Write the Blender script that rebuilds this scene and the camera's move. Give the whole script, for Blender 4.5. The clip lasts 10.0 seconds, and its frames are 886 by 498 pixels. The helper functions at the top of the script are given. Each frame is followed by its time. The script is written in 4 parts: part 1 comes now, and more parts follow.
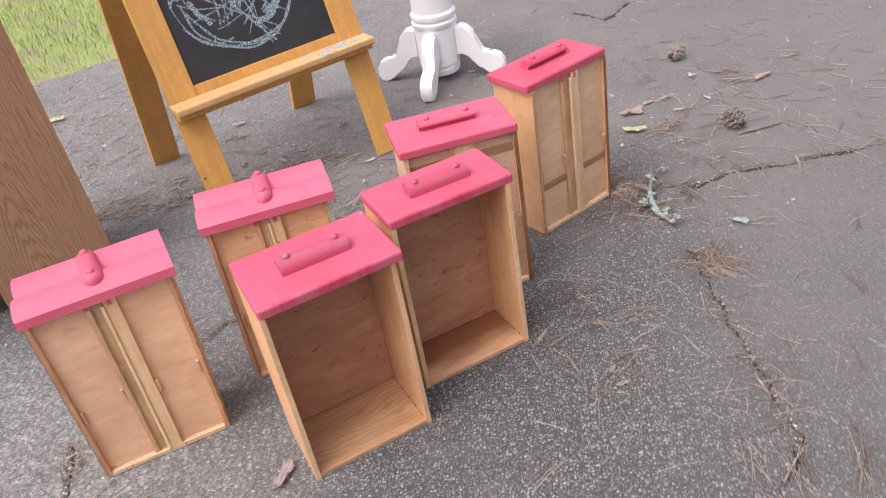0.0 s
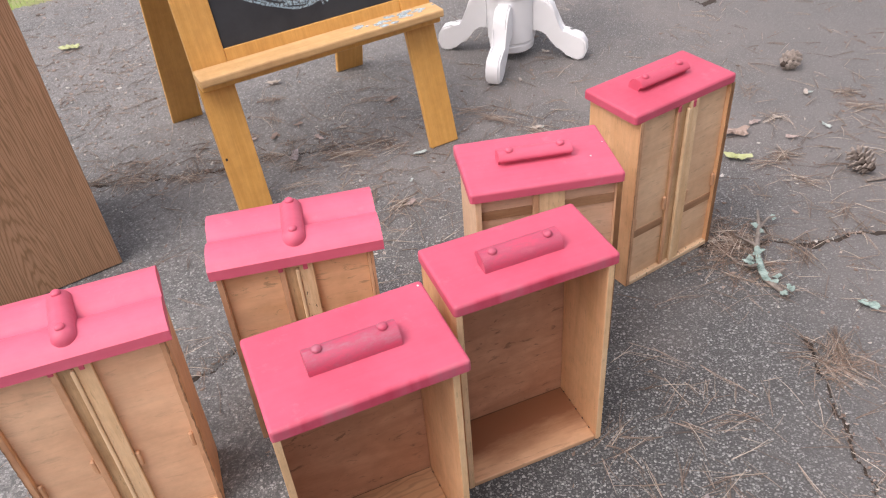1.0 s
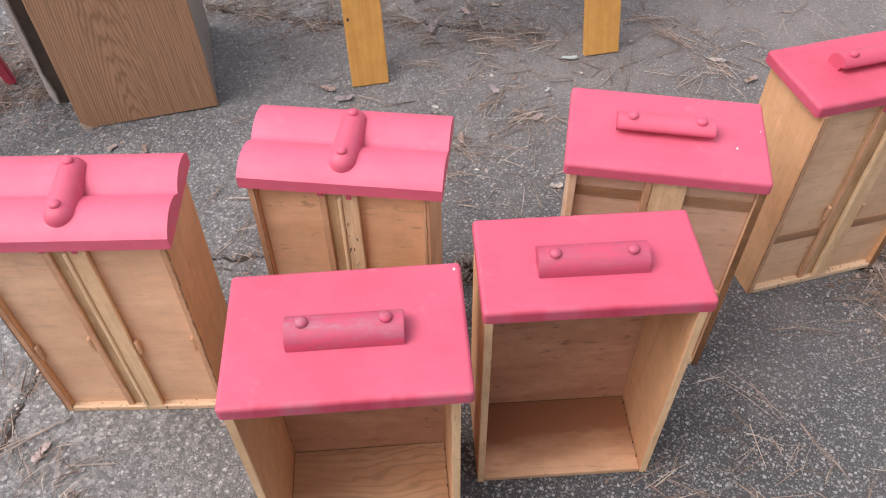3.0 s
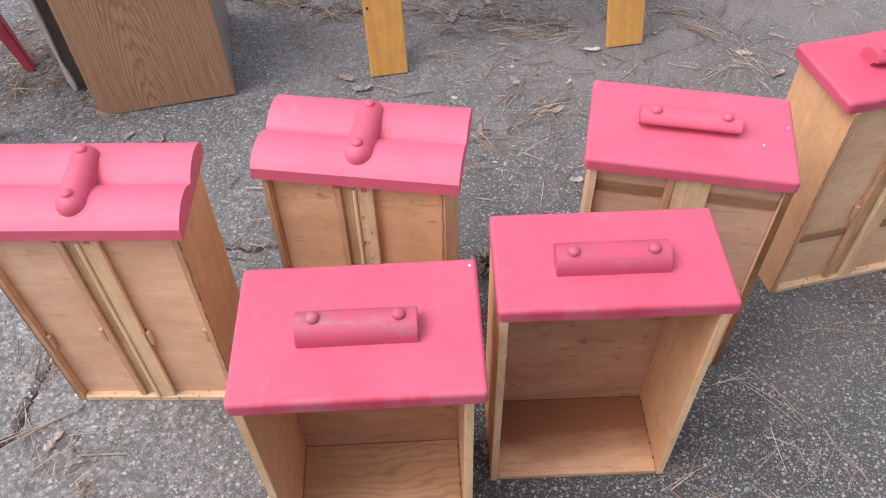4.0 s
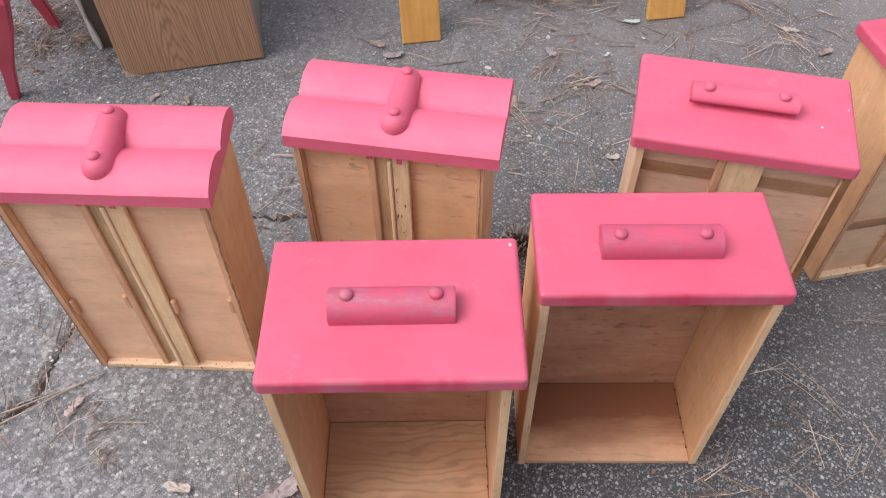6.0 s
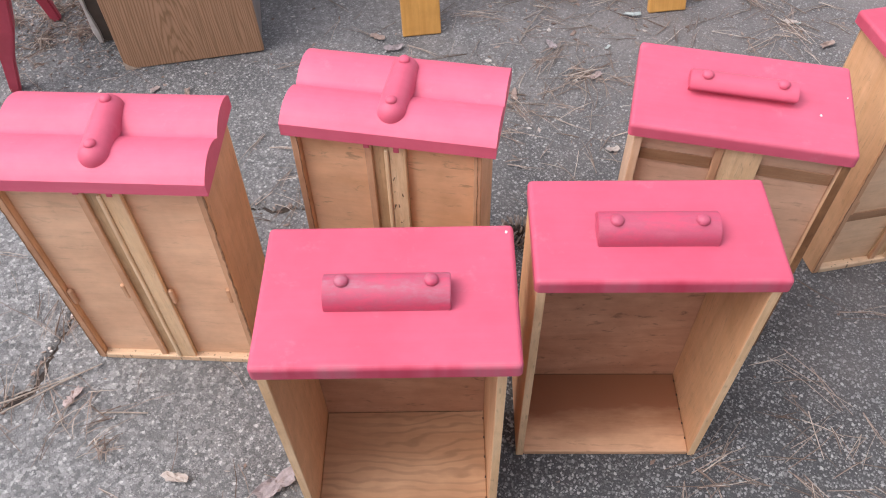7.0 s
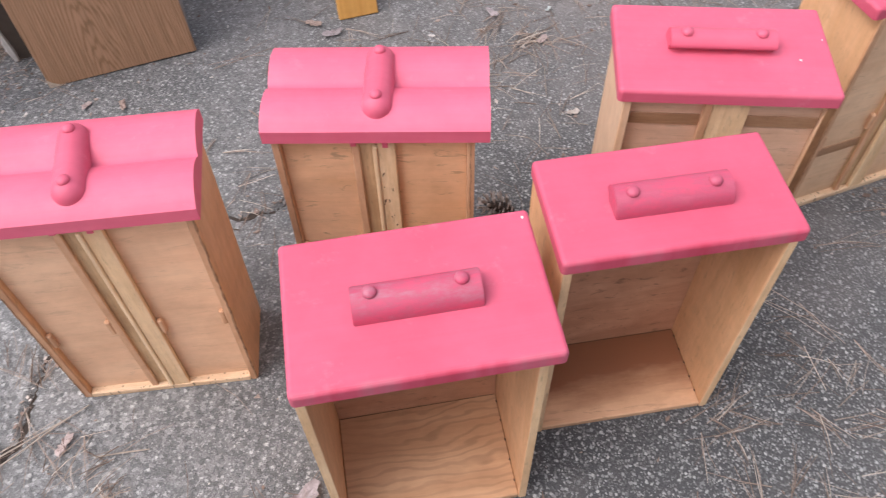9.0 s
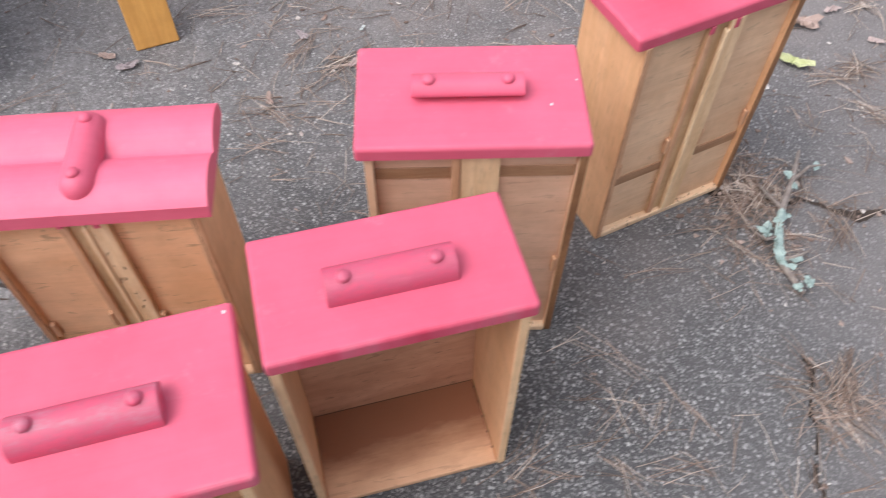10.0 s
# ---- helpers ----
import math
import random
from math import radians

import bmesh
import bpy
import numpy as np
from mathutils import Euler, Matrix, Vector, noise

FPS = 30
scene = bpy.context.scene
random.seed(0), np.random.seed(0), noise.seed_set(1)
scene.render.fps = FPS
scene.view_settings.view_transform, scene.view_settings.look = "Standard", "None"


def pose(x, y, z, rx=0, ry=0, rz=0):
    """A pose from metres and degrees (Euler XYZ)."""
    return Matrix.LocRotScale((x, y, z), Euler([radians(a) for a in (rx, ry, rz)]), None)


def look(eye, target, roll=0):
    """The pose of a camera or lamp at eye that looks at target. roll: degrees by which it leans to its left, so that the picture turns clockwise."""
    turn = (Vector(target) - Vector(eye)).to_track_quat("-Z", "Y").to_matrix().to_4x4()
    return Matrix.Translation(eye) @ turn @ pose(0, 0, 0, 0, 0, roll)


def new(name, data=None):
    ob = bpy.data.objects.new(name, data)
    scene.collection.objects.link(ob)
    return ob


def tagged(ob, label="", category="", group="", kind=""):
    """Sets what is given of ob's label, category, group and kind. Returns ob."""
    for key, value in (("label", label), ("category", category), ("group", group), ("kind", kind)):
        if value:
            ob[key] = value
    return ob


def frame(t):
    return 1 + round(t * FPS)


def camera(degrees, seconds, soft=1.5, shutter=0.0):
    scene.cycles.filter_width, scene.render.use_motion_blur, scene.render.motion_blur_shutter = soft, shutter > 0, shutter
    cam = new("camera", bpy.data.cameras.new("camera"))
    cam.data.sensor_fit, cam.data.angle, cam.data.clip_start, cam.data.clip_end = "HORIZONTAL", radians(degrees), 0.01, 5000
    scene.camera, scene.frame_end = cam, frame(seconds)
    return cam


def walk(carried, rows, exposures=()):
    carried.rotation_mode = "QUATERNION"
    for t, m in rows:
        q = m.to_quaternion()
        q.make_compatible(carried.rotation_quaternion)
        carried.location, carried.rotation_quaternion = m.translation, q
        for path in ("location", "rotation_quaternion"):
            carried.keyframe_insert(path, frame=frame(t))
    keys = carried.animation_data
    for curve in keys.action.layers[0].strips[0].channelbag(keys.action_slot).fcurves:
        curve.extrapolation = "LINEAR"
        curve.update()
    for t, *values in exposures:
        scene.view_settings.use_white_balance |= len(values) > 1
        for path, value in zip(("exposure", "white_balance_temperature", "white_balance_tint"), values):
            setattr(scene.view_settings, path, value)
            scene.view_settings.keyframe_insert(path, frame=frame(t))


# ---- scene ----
cam = camera(58.1, 10.0, soft=1.05, shutter=0.32)
PATH = [
    (0, (0.235, -0.078, 1.271), (-0.075, 1.552, 0.154), -10.6),
    (0.5, (0.181, 0.189, 1.278), (-0.143, 1.753, 0.074), -6.4),
    (0.8, (0.104, 0.309, 1.268), (-0.242, 1.852, 0.04), -5.0),
    (1, (0.08, 0.369, 1.265), (-0.274, 1.89, 0.016), -5.1),
    (1.2, (0.063, 0.431, 1.265), (-0.279, 1.913, -0.031), -5.0),
    (1.5, (0.079, 0.529, 1.247), (-0.282, 2.0, -0.06), -4.3),
    (1.7, (0.083, 0.608, 1.249), (-0.31, 2.053, -0.076), -0.9),
    (2, (0.124, 0.639, 1.24), (-0.48, 1.959, -0.136), -1.4),
    (2.2, (0.127, 0.664, 1.243), (-0.484, 1.942, -0.167), -0.1),
    (2.5, (0.14, 0.678, 1.229), (-0.512, 1.893, -0.22), -1.0),
    (2.7, (0.136, 0.688, 1.226), (-0.511, 1.872, -0.253), -0.9),
    (3.8, (0.128, 0.714, 1.213), (-0.553, 1.818, -0.309), -1.8),
    (4, (0.125, 0.719, 1.211), (-0.558, 1.825, -0.308), -1.8),
    (4.5, (0.101, 0.737, 1.193), (-0.572, 1.811, -0.354), -1.7),
    (5, (0.085, 0.732, 1.188), (-0.586, 1.78, -0.377), -1.4),
    (5.5, (0.081, 0.732, 1.185), (-0.598, 1.78, -0.377), -1.1),
    (6.8, (0.095, 0.733, 1.180), (-0.602, 1.756, -0.390), -1.8),
    (7, (0.097, 0.73, 1.173), (-0.599, 1.76, -0.393), -1.7),
    (7.5, (0.083, 0.721, 1.161), (-0.612, 1.734, -0.417), -2.1),
    (8, (0.028, 0.721, 1.161), (-0.647, 1.71, -0.441), -3.2),
    (8.5, (-0.009, 0.717, 1.171), (-0.628, 1.731, -0.438), -3.5),
    (9, (-0.02, 0.714, 1.173), (-0.513, 1.78, -0.445), -2.0),
    (9.2, (-0.011, 0.737, 1.163), (-0.440, 1.823, -0.461), -1.0),
    (9.5, (0.02, 0.793, 1.155), (-0.342, 1.901, -0.471), -1.1),
    (9.7, (0.071, 0.860, 1.152), (-0.289, 1.949, -0.485), -1.8),
    (10, (0.161, 0.939, 1.16), (-0.178, 2.024, -0.485), 0.3),
]
walk(cam, [(t, look(eye, target, roll)) for t, eye, target, roll in PATH], [(0, 0.96, 6700, 20), (1, 0.88, 6800, 18), (2.1, 0.77, 6800, 18), (2.7, 0.82, 6750, 18), (4, 0.90, 6450, 17), (5.6, 0.85, 6400, 17), (6.8, 0.88, 6400, 17), (7.5, 0.93, 6450, 17), (8.5, 0.91, 6450, 17), (10, 1.0, 6350, 16)])

# ---- light ----
world = bpy.data.worlds.new("overcast_sky")
scene.world = world
world.use_nodes = True
wn, wl = world.node_tree.nodes, world.node_tree.links
sky = wn.new("ShaderNodeTexSky")
sky.sky_type = "NISHITA"
sky.sun_disc = False
SUN_EL, SUN_AZ = 60.0, 222.0
sky.sun_elevation, sky.sun_rotation = radians(SUN_EL), radians(SUN_AZ)
sky.air_density, sky.dust_density = 1.0, 4.0
cloud = wn.new("ShaderNodeHueSaturation")
cloud.inputs["Saturation"].default_value = 0.38
wl.new(sky.outputs[0], cloud.inputs["Color"])
wl.new(cloud.outputs[0], wn["Background"].inputs[0])
wn["Background"].inputs[1].default_value = 0.15
sun_data = bpy.data.lights.new("sun", "SUN")
sun_data.energy, sun_data.angle, sun_data.color = 0.62, radians(50), (1.0, 0.97, 0.94)
sun = new("sun", sun_data)
az, el = radians(SUN_AZ), radians(SUN_EL)
sun_from = Vector((math.sin(az) * math.cos(el), math.cos(az) * math.cos(el), math.sin(el)))
sun.matrix_world = look(sun_from * 20, (0, 0, 0))


# ---- materials ----
def mat(name, rough=0.6):
    m = bpy.data.materials.new(name)
    m.use_nodes = True
    t = m.node_tree
    b = t.nodes["Principled BSDF"]
    b.inputs["Roughness"].default_value = rough
    return m, t.nodes, t.links, b


def coords(n, l, scale, space="Object", jitter=True):
    """Object coordinates scaled per axis, shifted at random from piece to piece."""
    tc = n.new("ShaderNodeTexCoord")
    mp = n.new("ShaderNodeMapping")
    mp.inputs["Scale"].default_value = scale
    l.new(tc.outputs[space], mp.inputs["Vector"])
    if jitter:
        info = n.new("ShaderNodeObjectInfo")
        mul = n.new("ShaderNodeMath")
        mul.operation = "MULTIPLY"
        mul.inputs[1].default_value = 37.0
        l.new(info.outputs["Random"], mul.inputs[0])
        l.new(mul.outputs[0], mp.inputs["Location"])
    return mp.outputs[0]


def noise_tex(n, l, vec, scale, detail=4.0, rough=0.55, distort=0.0):
    t = n.new("ShaderNodeTexNoise")
    t.inputs["Scale"].default_value = scale
    t.inputs["Detail"].default_value = detail
    t.inputs["Roughness"].default_value = rough
    t.inputs["Distortion"].default_value = distort
    l.new(vec, t.inputs["Vector"])
    return t.outputs["Fac"]


def ramp(n, l, fac, stops):
    r = n.new("ShaderNodeValToRGB")
    while len(r.color_ramp.elements) < len(stops):
        r.color_ramp.elements.new(0.5)
    for e, (p, c) in zip(r.color_ramp.elements, stops):
        e.position, e.color = p, (*c, 1)
    l.new(fac, r.inputs[0])
    return r.outputs[0]


def mix(n, l, fac, a, b, how="MIX"):
    m = n.new("ShaderNodeMix")
    m.data_type, m.blend_type = "RGBA", how
    for sock, v in ((m.inputs[0], fac), (m.inputs[6], a), (m.inputs[7], b)):
        if isinstance(v, (int, float)):
            sock.default_value = v
        elif isinstance(v, tuple):
            sock.default_value = (*v, 1)
        else:
            l.new(v, sock)
    return m.outputs[2]


def bump(n, l, b, height, strength, distance):
    u = n.new("ShaderNodeBump")
    u.inputs["Strength"].default_value = strength
    u.inputs["Distance"].default_value = distance
    l.new(height, u.inputs["Height"])
    l.new(u.outputs[0], b.inputs["Normal"])


def wood(name, light, dark, stretch, rough=0.5, figure=0.5, stain=0.35, marks=False, blotch=9.0, streak=0.4, waves=0.0, flecks=0.0, deep=None):
    """Planed board: long grain along the axis with the smallest stretch, soft figure, pores, blotches and dark flecks."""
    m, n, l, b = mat(name, rough)
    v = coords(n, l, stretch)
    fig = noise_tex(n, l, v, 1.0, 3, 0.5, 1.2)
    pore = noise_tex(n, l, v, 6.0, 5, 0.7)
    col = ramp(n, l, fig, [(0.3, dark), (0.3 + figure * 0.6, light)])
    col = mix(n, l, ramp(n, l, pore, [(0.35, (0.16, 0.16, 0.16)), (0.55, (0, 0, 0))]), col, tuple(c * 0.62 for c in dark))
    blot = noise_tex(n, l, coords(n, l, (1, 1, 1)), blotch, 5, 0.6)
    col = mix(n, l, ramp(n, l, blot, [(0.45, (0, 0, 0)), (0.75, (stain, stain, stain))]), col, (dark[0] * 0.62, dark[1] * 0.50, dark[2] * 0.42))
    mottle = noise_tex(n, l, coords(n, l, (1, 1, 1)), blotch * 4.5, 4, 0.6)
    col = mix(n, l, 0.5, col, ramp(n, l, mottle, [(0.32, (0.86, 0.84, 0.81)), (0.62, (1.06, 1.06, 1.05))]), "MULTIPLY")
    fine = noise_tex(n, l, v, 16.0, 4, 0.75)
    col = mix(n, l, streak, col, ramp(n, l, fine, [(0.30, (0.62, 0.60, 0.58)), (0.5, (1, 1, 1)), (0.72, (1.0, 1.0, 1.0))]), "MULTIPLY")
    speck = noise_tex(n, l, v, 3.1, 6, 0.8)
    col = mix(n, l, ramp(n, l, speck, [(0.66, (0, 0, 0)), (0.74, (0.5, 0.5, 0.5))]), col, tuple(c * 0.45 for c in dark))
    if flecks:
        long_way = tuple(c * 7.0 if c < 10 else c * 3.0 for c in stretch)
        fl = noise_tex(n, l, coords(n, l, long_way), 1.6, 4, 0.7, 0.6)
        col = mix(n, l, ramp(n, l, fl, [(0.585, (0, 0, 0)), (0.67, (flecks, flecks, flecks))]), col, tuple(c * 0.38 for c in dark))
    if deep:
        # browner over the inner half of the board, ragged along its rim
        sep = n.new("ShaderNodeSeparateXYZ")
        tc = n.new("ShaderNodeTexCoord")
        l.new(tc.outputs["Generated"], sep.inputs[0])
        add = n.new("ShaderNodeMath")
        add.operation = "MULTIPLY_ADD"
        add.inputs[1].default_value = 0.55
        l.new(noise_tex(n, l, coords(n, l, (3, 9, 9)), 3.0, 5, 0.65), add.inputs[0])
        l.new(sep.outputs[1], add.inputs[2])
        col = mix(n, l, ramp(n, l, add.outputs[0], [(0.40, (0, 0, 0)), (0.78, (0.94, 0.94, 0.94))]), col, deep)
    if waves:
        w = n.new("ShaderNodeTexWave")
        w.bands_direction = "Y"
        w.inputs["Scale"].default_value = 15.0
        w.inputs["Distortion"].default_value = 17.0
        w.inputs["Detail"].default_value = 3.0
        w.inputs["Detail Scale"].default_value = 0.8
        l.new(coords(n, l, (0.55, 1.5, 1.0)), w.inputs["Vector"])
        band = mix(n, l, 1.0, ramp(n, l, w.outputs["Fac"], [(0.55, (0, 0, 0)), (0.95, (waves, waves, waves))]), ramp(n, l, blot, [(0.38, (0.25, 0.25, 0.25)), (0.6, (1, 1, 1))]), "MULTIPLY")
        col = mix(n, l, band, col, tuple(c * 0.5 for c in dark))
    if marks:
        dash = noise_tex(n, l, coords(n, l, (150, 150, 22)), 1.0, 3, 0.6)
        col = mix(n, l, ramp(n, l, dash, [(0.60, (0, 0, 0)), (0.66, (0.8, 0.8, 0.8))]), col, (0.10, 0.055, 0.03))
    l.new(col, b.inputs["Base Color"])
    bump(n, l, b, fine, 0.3, 0.001)
    return m


LONG = (45, 45, 2.6)
birch_long = wood("honey_wood_long_grain", (0.81, 0.49, 0.275), (0.73, 0.415, 0.212), LONG, figure=0.6, stain=0.42, streak=0.18, blotch=7.0, flecks=0.35)
pale_long = wood("pale_wood_long_grain", (0.80, 0.56, 0.38), (0.72, 0.47, 0.29), LONG, figure=0.6, stain=0.3, streak=0.18, flecks=0.3)
ply_tan = wood("tan_plywood", (0.56, 0.315, 0.205), (0.45, 0.232, 0.142), (3.0, 16, 16), stain=0.45, streak=0.14, flecks=0.7)
end_browned = wood("end_board_browner_inside", (0.70, 0.43, 0.26), (0.60, 0.345, 0.195), (1.3, 20, 20), figure=0.7, stain=0.4, blotch=6.0, streak=0.14, flecks=0.3, deep=(0.23, 0.088, 0.04))
ply_wavy = wood("wavy_grained_plywood", (0.62, 0.385, 0.225), (0.51, 0.29, 0.158), (1.6, 22, 22), figure=0.6, stain=0.35, blotch=5.0, streak=0.12, waves=0.5)
ply_rosy = wood("rosy_plywood", (0.86, 0.57, 0.37), (0.80, 0.50, 0.315), (2.0, 16, 16), stain=0.36, streak=0.08, blotch=7.0, flecks=0.22)
ply_dusty = wood("dusty_tan_plywood", (0.73, 0.48, 0.34), (0.62, 0.385, 0.255), (1.8, 20, 20), stain=0.4, blotch=7.0, streak=0.14, flecks=0.35)
ply_gold = wood("golden_plywood", (0.90, 0.56, 0.335), (0.80, 0.465, 0.255), (1.8, 16, 16), stain=0.5, streak=0.1, blotch=6.0, flecks=0.55)
edge_tan = wood("tan_board_edge", (0.71, 0.43, 0.26), (0.57, 0.315, 0.175), (40, 40, 5), stain=0.6, streak=0.25)
ply_pale = wood("pale_plywood", (0.79, 0.55, 0.355), (0.71, 0.465, 0.285), (1.8, 20, 20), stain=0.32, streak=0.1, flecks=0.35)
pine_strip = wood("pale_pine_strip", (0.86, 0.62, 0.38), (0.75, 0.50, 0.275), (50, 50, 3), stain=0.4, streak=0.3, flecks=0.4)
channel_wood = wood("dirty_olive_pine", (0.64, 0.43, 0.245), (0.50, 0.315, 0.165), (50, 50, 3), stain=0.6, streak=0.4, flecks=0.5)
ridge_wood = wood("rubbed_pale_pine", (0.88, 0.68, 0.44), (0.78, 0.55, 0.32), (50, 50, 3), stain=0.3, streak=0.3)
edge_pale = wood("pale_nailed_edge", (0.80, 0.60, 0.40), (0.70, 0.48, 0.30), (3, 50, 50), stain=0.35, marks=True)
scraped_strip = wood("scraped_pine_strip", (0.85, 0.63, 0.40), (0.72, 0.48, 0.265), (50, 50, 3), stain=0.4, flecks=0.5)
brown_strip = wood("brown_batten", (0.40, 0.225, 0.125), (0.31, 0.165, 0.085), (6, 50, 50))
edge_dark = wood("stained_board_edge", (0.52, 0.30, 0.14), (0.29, 0.15, 0.065), (40, 40, 7), stain=0.7)
edge_brown = wood("dark_brown_board_edge", (0.36, 0.185, 0.085), (0.20, 0.095, 0.042), (40, 40, 7), stain=0.7, flecks=0.6)
easel_wood = wood("amber_varnished_pine", (0.70, 0.38, 0.11), (0.62, 0.32, 0.08), (45, 45, 2.2), 0.42, 0.6, 0.15, streak=0.2)
tray_wood = wood("worn_tray_wood", (0.72, 0.47, 0.23), (0.64, 0.39, 0.17), (2.2, 45, 45), 0.55, 0.6, 0.3, streak=0.25)


def pink_paint(name, low, high, rims=0.0):
    """Brushed satin paint: faint brush marks, uneven cover, dusty rubbed spots; rims: how far the long edges are rubbed and smeared."""
    m, n, l, b = mat(name, 0.45)
    v = coords(n, l, (1, 1, 1))
    brush = noise_tex(n, l, coords(n, l, (5, 110, 110)), 1.0, 5, 0.65)
    cloudy = noise_tex(n, l, v, 9.0, 5, 0.65)
    col = ramp(n, l, cloudy, [(0.3, low), (0.7, high)])
    col = mix(n, l, 0.35, col, ramp(n, l, brush, [(0.3, (0.84, 0.80, 0.80)), (0.65, (1, 1, 1))]), "MULTIPLY")
    rub = noise_tex(n, l, v, 21.0, 7, 0.75)
    col = mix(n, l, ramp(n, l, rub, [(0.58, (0, 0, 0)), (0.80, (0.38, 0.38, 0.38))]), col, (0.72, 0.31, 0.37))
    if rims:
        tc = n.new("ShaderNodeTexCoord")
        sep = n.new("ShaderNodeSeparateXYZ")
        l.new(tc.outputs["Generated"], sep.inputs[0])
        patch = noise_tex(n, l, coords(n, l, (6, 1, 1)), 2.2, 4, 0.6)
        near = ramp(n, l, sep.outputs[1], [(0.008, (1, 1, 1)), (0.042, (0, 0, 0))])
        dull = mix(n, l, 1.0, near, ramp(n, l, patch, [(0.50, (0, 0, 0)), (0.66, (rims, rims, rims))]), "MULTIPLY")
        col = mix(n, l, dull, col, (0.44, 0.15, 0.19))
        fresh = mix(n, l, 1.0, near, ramp(n, l, patch, [(0.36, (rims, rims, rims)), (0.52, (0, 0, 0))]), "MULTIPLY")
        col = mix(n, l, fresh, col, (0.46, 0.022, 0.06))
    l.new(col, b.inputs["Base Color"])
    l.new(ramp(n, l, rub, [(0.3, (0.46, 0.46, 0.46)), (0.7, (0.68, 0.68, 0.68))]), b.inputs["Roughness"])
    bump(n, l, b, brush, 0.22, 0.001)
    return m


def rubbed_paint(name, dust):
    """Pink paint worn and dusty, on the pulls."""
    m, n, l, b = mat(name, 0.55)
    v = coords(n, l, (1, 1, 1))
    f = noise_tex(n, l, coords(n, l, (0.5, 1.4, 1.4)), 42.0, 6, 0.72)
    g2 = noise_tex(n, l, v, 160.0, 3, 0.6)
    col = ramp(n, l, f, [(0.38, (0.54, 0.068, 0.132)), (0.50, (0.45, 0.075, 0.135)), (0.66, dust)])
    col = mix(n, l, ramp(n, l, g2, [(0.5, (0, 0, 0)), (0.75, (0.35, 0.35, 0.35))]), col, (0.36, 0.09, 0.11))
    l.new(col, b.inputs["Base Color"])
    bump(n, l, b, g2, 0.2, 0.001)
    return m


pink = pink_paint("pink_paint", (0.67, 0.115, 0.192), (0.73, 0.148, 0.232))
pink_deep = pink_paint("deep_pink_paint", (0.53, 0.074, 0.128), (0.60, 0.098, 0.162))
pink_front = pink_paint("rubbed_deep_pink_paint", (0.56, 0.080, 0.140), (0.63, 0.106, 0.177), 0.8)
pink_mid = pink_paint("mid_pink_paint", (0.58, 0.092, 0.156), (0.645, 0.118, 0.192))
pink_worn = rubbed_paint("rubbed_pink_paint", (0.40, 0.15, 0.20))
pink_handled = rubbed_paint("handled_pink_paint", (0.50, 0.10, 0.16))


def plain(name, a, c, scale, rough, strength=0.15, dist=0.001):
    m, n, l, b = mat(name, rough)
    v = coords(n, l, (1, 1, 1))
    f = noise_tex(n, l, v, scale, 6, 0.65)
    l.new(ramp(n, l, f, [(0.3, a), (0.7, c)]), b.inputs["Base Color"])
    bump(n, l, b, noise_tex(n, l, v, scale * 8, 3), strength, dist)
    return m


red_paint = plain("dark_red_paint", (0.45, 0.055, 0.09), (0.55, 0.08, 0.125), 14, 0.45)
white_paint = plain("white_gloss_paint", (0.84, 0.85, 0.86), (0.89, 0.90, 0.91), 9, 0.35)
grey_side = plain("grey_cabinet_side", (0.20, 0.175, 0.16), (0.29, 0.26, 0.24), 12, 0.6)
dark_gap = plain("dark_back_and_gap", (0.07, 0.055, 0.045), (0.11, 0.085, 0.065), 25, 0.7)
torn_white = plain("torn_white_edge_strip", (0.60, 0.57, 0.52), (0.74, 0.72, 0.68), 60, 0.7)
torn_pale = plain("bare_chipboard", (0.42, 0.34, 0.26), (0.58, 0.49, 0.39), 120, 0.85)
nail_dark = plain("dark_nail_hole", (0.03, 0.02, 0.015), (0.06, 0.04, 0.03), 90, 0.8)
glue_brown = plain("old_brown_glue", (0.17, 0.09, 0.045), (0.42, 0.24, 0.125), 140, 0.7)
joint_dark = plain("dark_brown_joint", (0.07, 0.045, 0.03), (0.14, 0.085, 0.05), 90, 0.8)
slate = plain("chalkboard_black", (0.016, 0.018, 0.021), (0.034, 0.037, 0.042), 8, 0.55)
lichen = plain("pale_green_lichen", (0.20, 0.29, 0.265), (0.42, 0.54, 0.50), 60, 0.9, 0.5, 0.004)
bark = plain("grey_twig_bark", (0.16, 0.13, 0.11), (0.30, 0.27, 0.24), 70, 0.9, 0.5, 0.003)
green_leaf = plain("yellow_green_leaf", (0.36, 0.41, 0.17), (0.50, 0.53, 0.30), 30, 0.55)
dry_leaf = plain("dry_brown_leaf", (0.26, 0.19, 0.155), (0.40, 0.31, 0.265), 35, 0.75)
pale_chip = plain("pale_bark_chip", (0.38, 0.33, 0.29), (0.52, 0.47, 0.42), 45, 0.8)
dry_stick = plain("dry_tan_stick", (0.24, 0.20, 0.165), (0.40, 0.345, 0.285), 60, 0.85)
mauve_leaf = plain("weathered_mauve_leaf", (0.21, 0.18, 0.18), (0.42, 0.37, 0.37), 70, 0.85, 0.5, 0.004)
pink_scale = plain("pinkish_papery_scale", (0.34, 0.265, 0.24), (0.48, 0.40, 0.375), 60, 0.8, 0.4, 0.003)
white_flake = plain("whitish_lichen_flake", (0.36, 0.42, 0.40), (0.54, 0.59, 0.57), 60, 0.9, 0.5, 0.004)
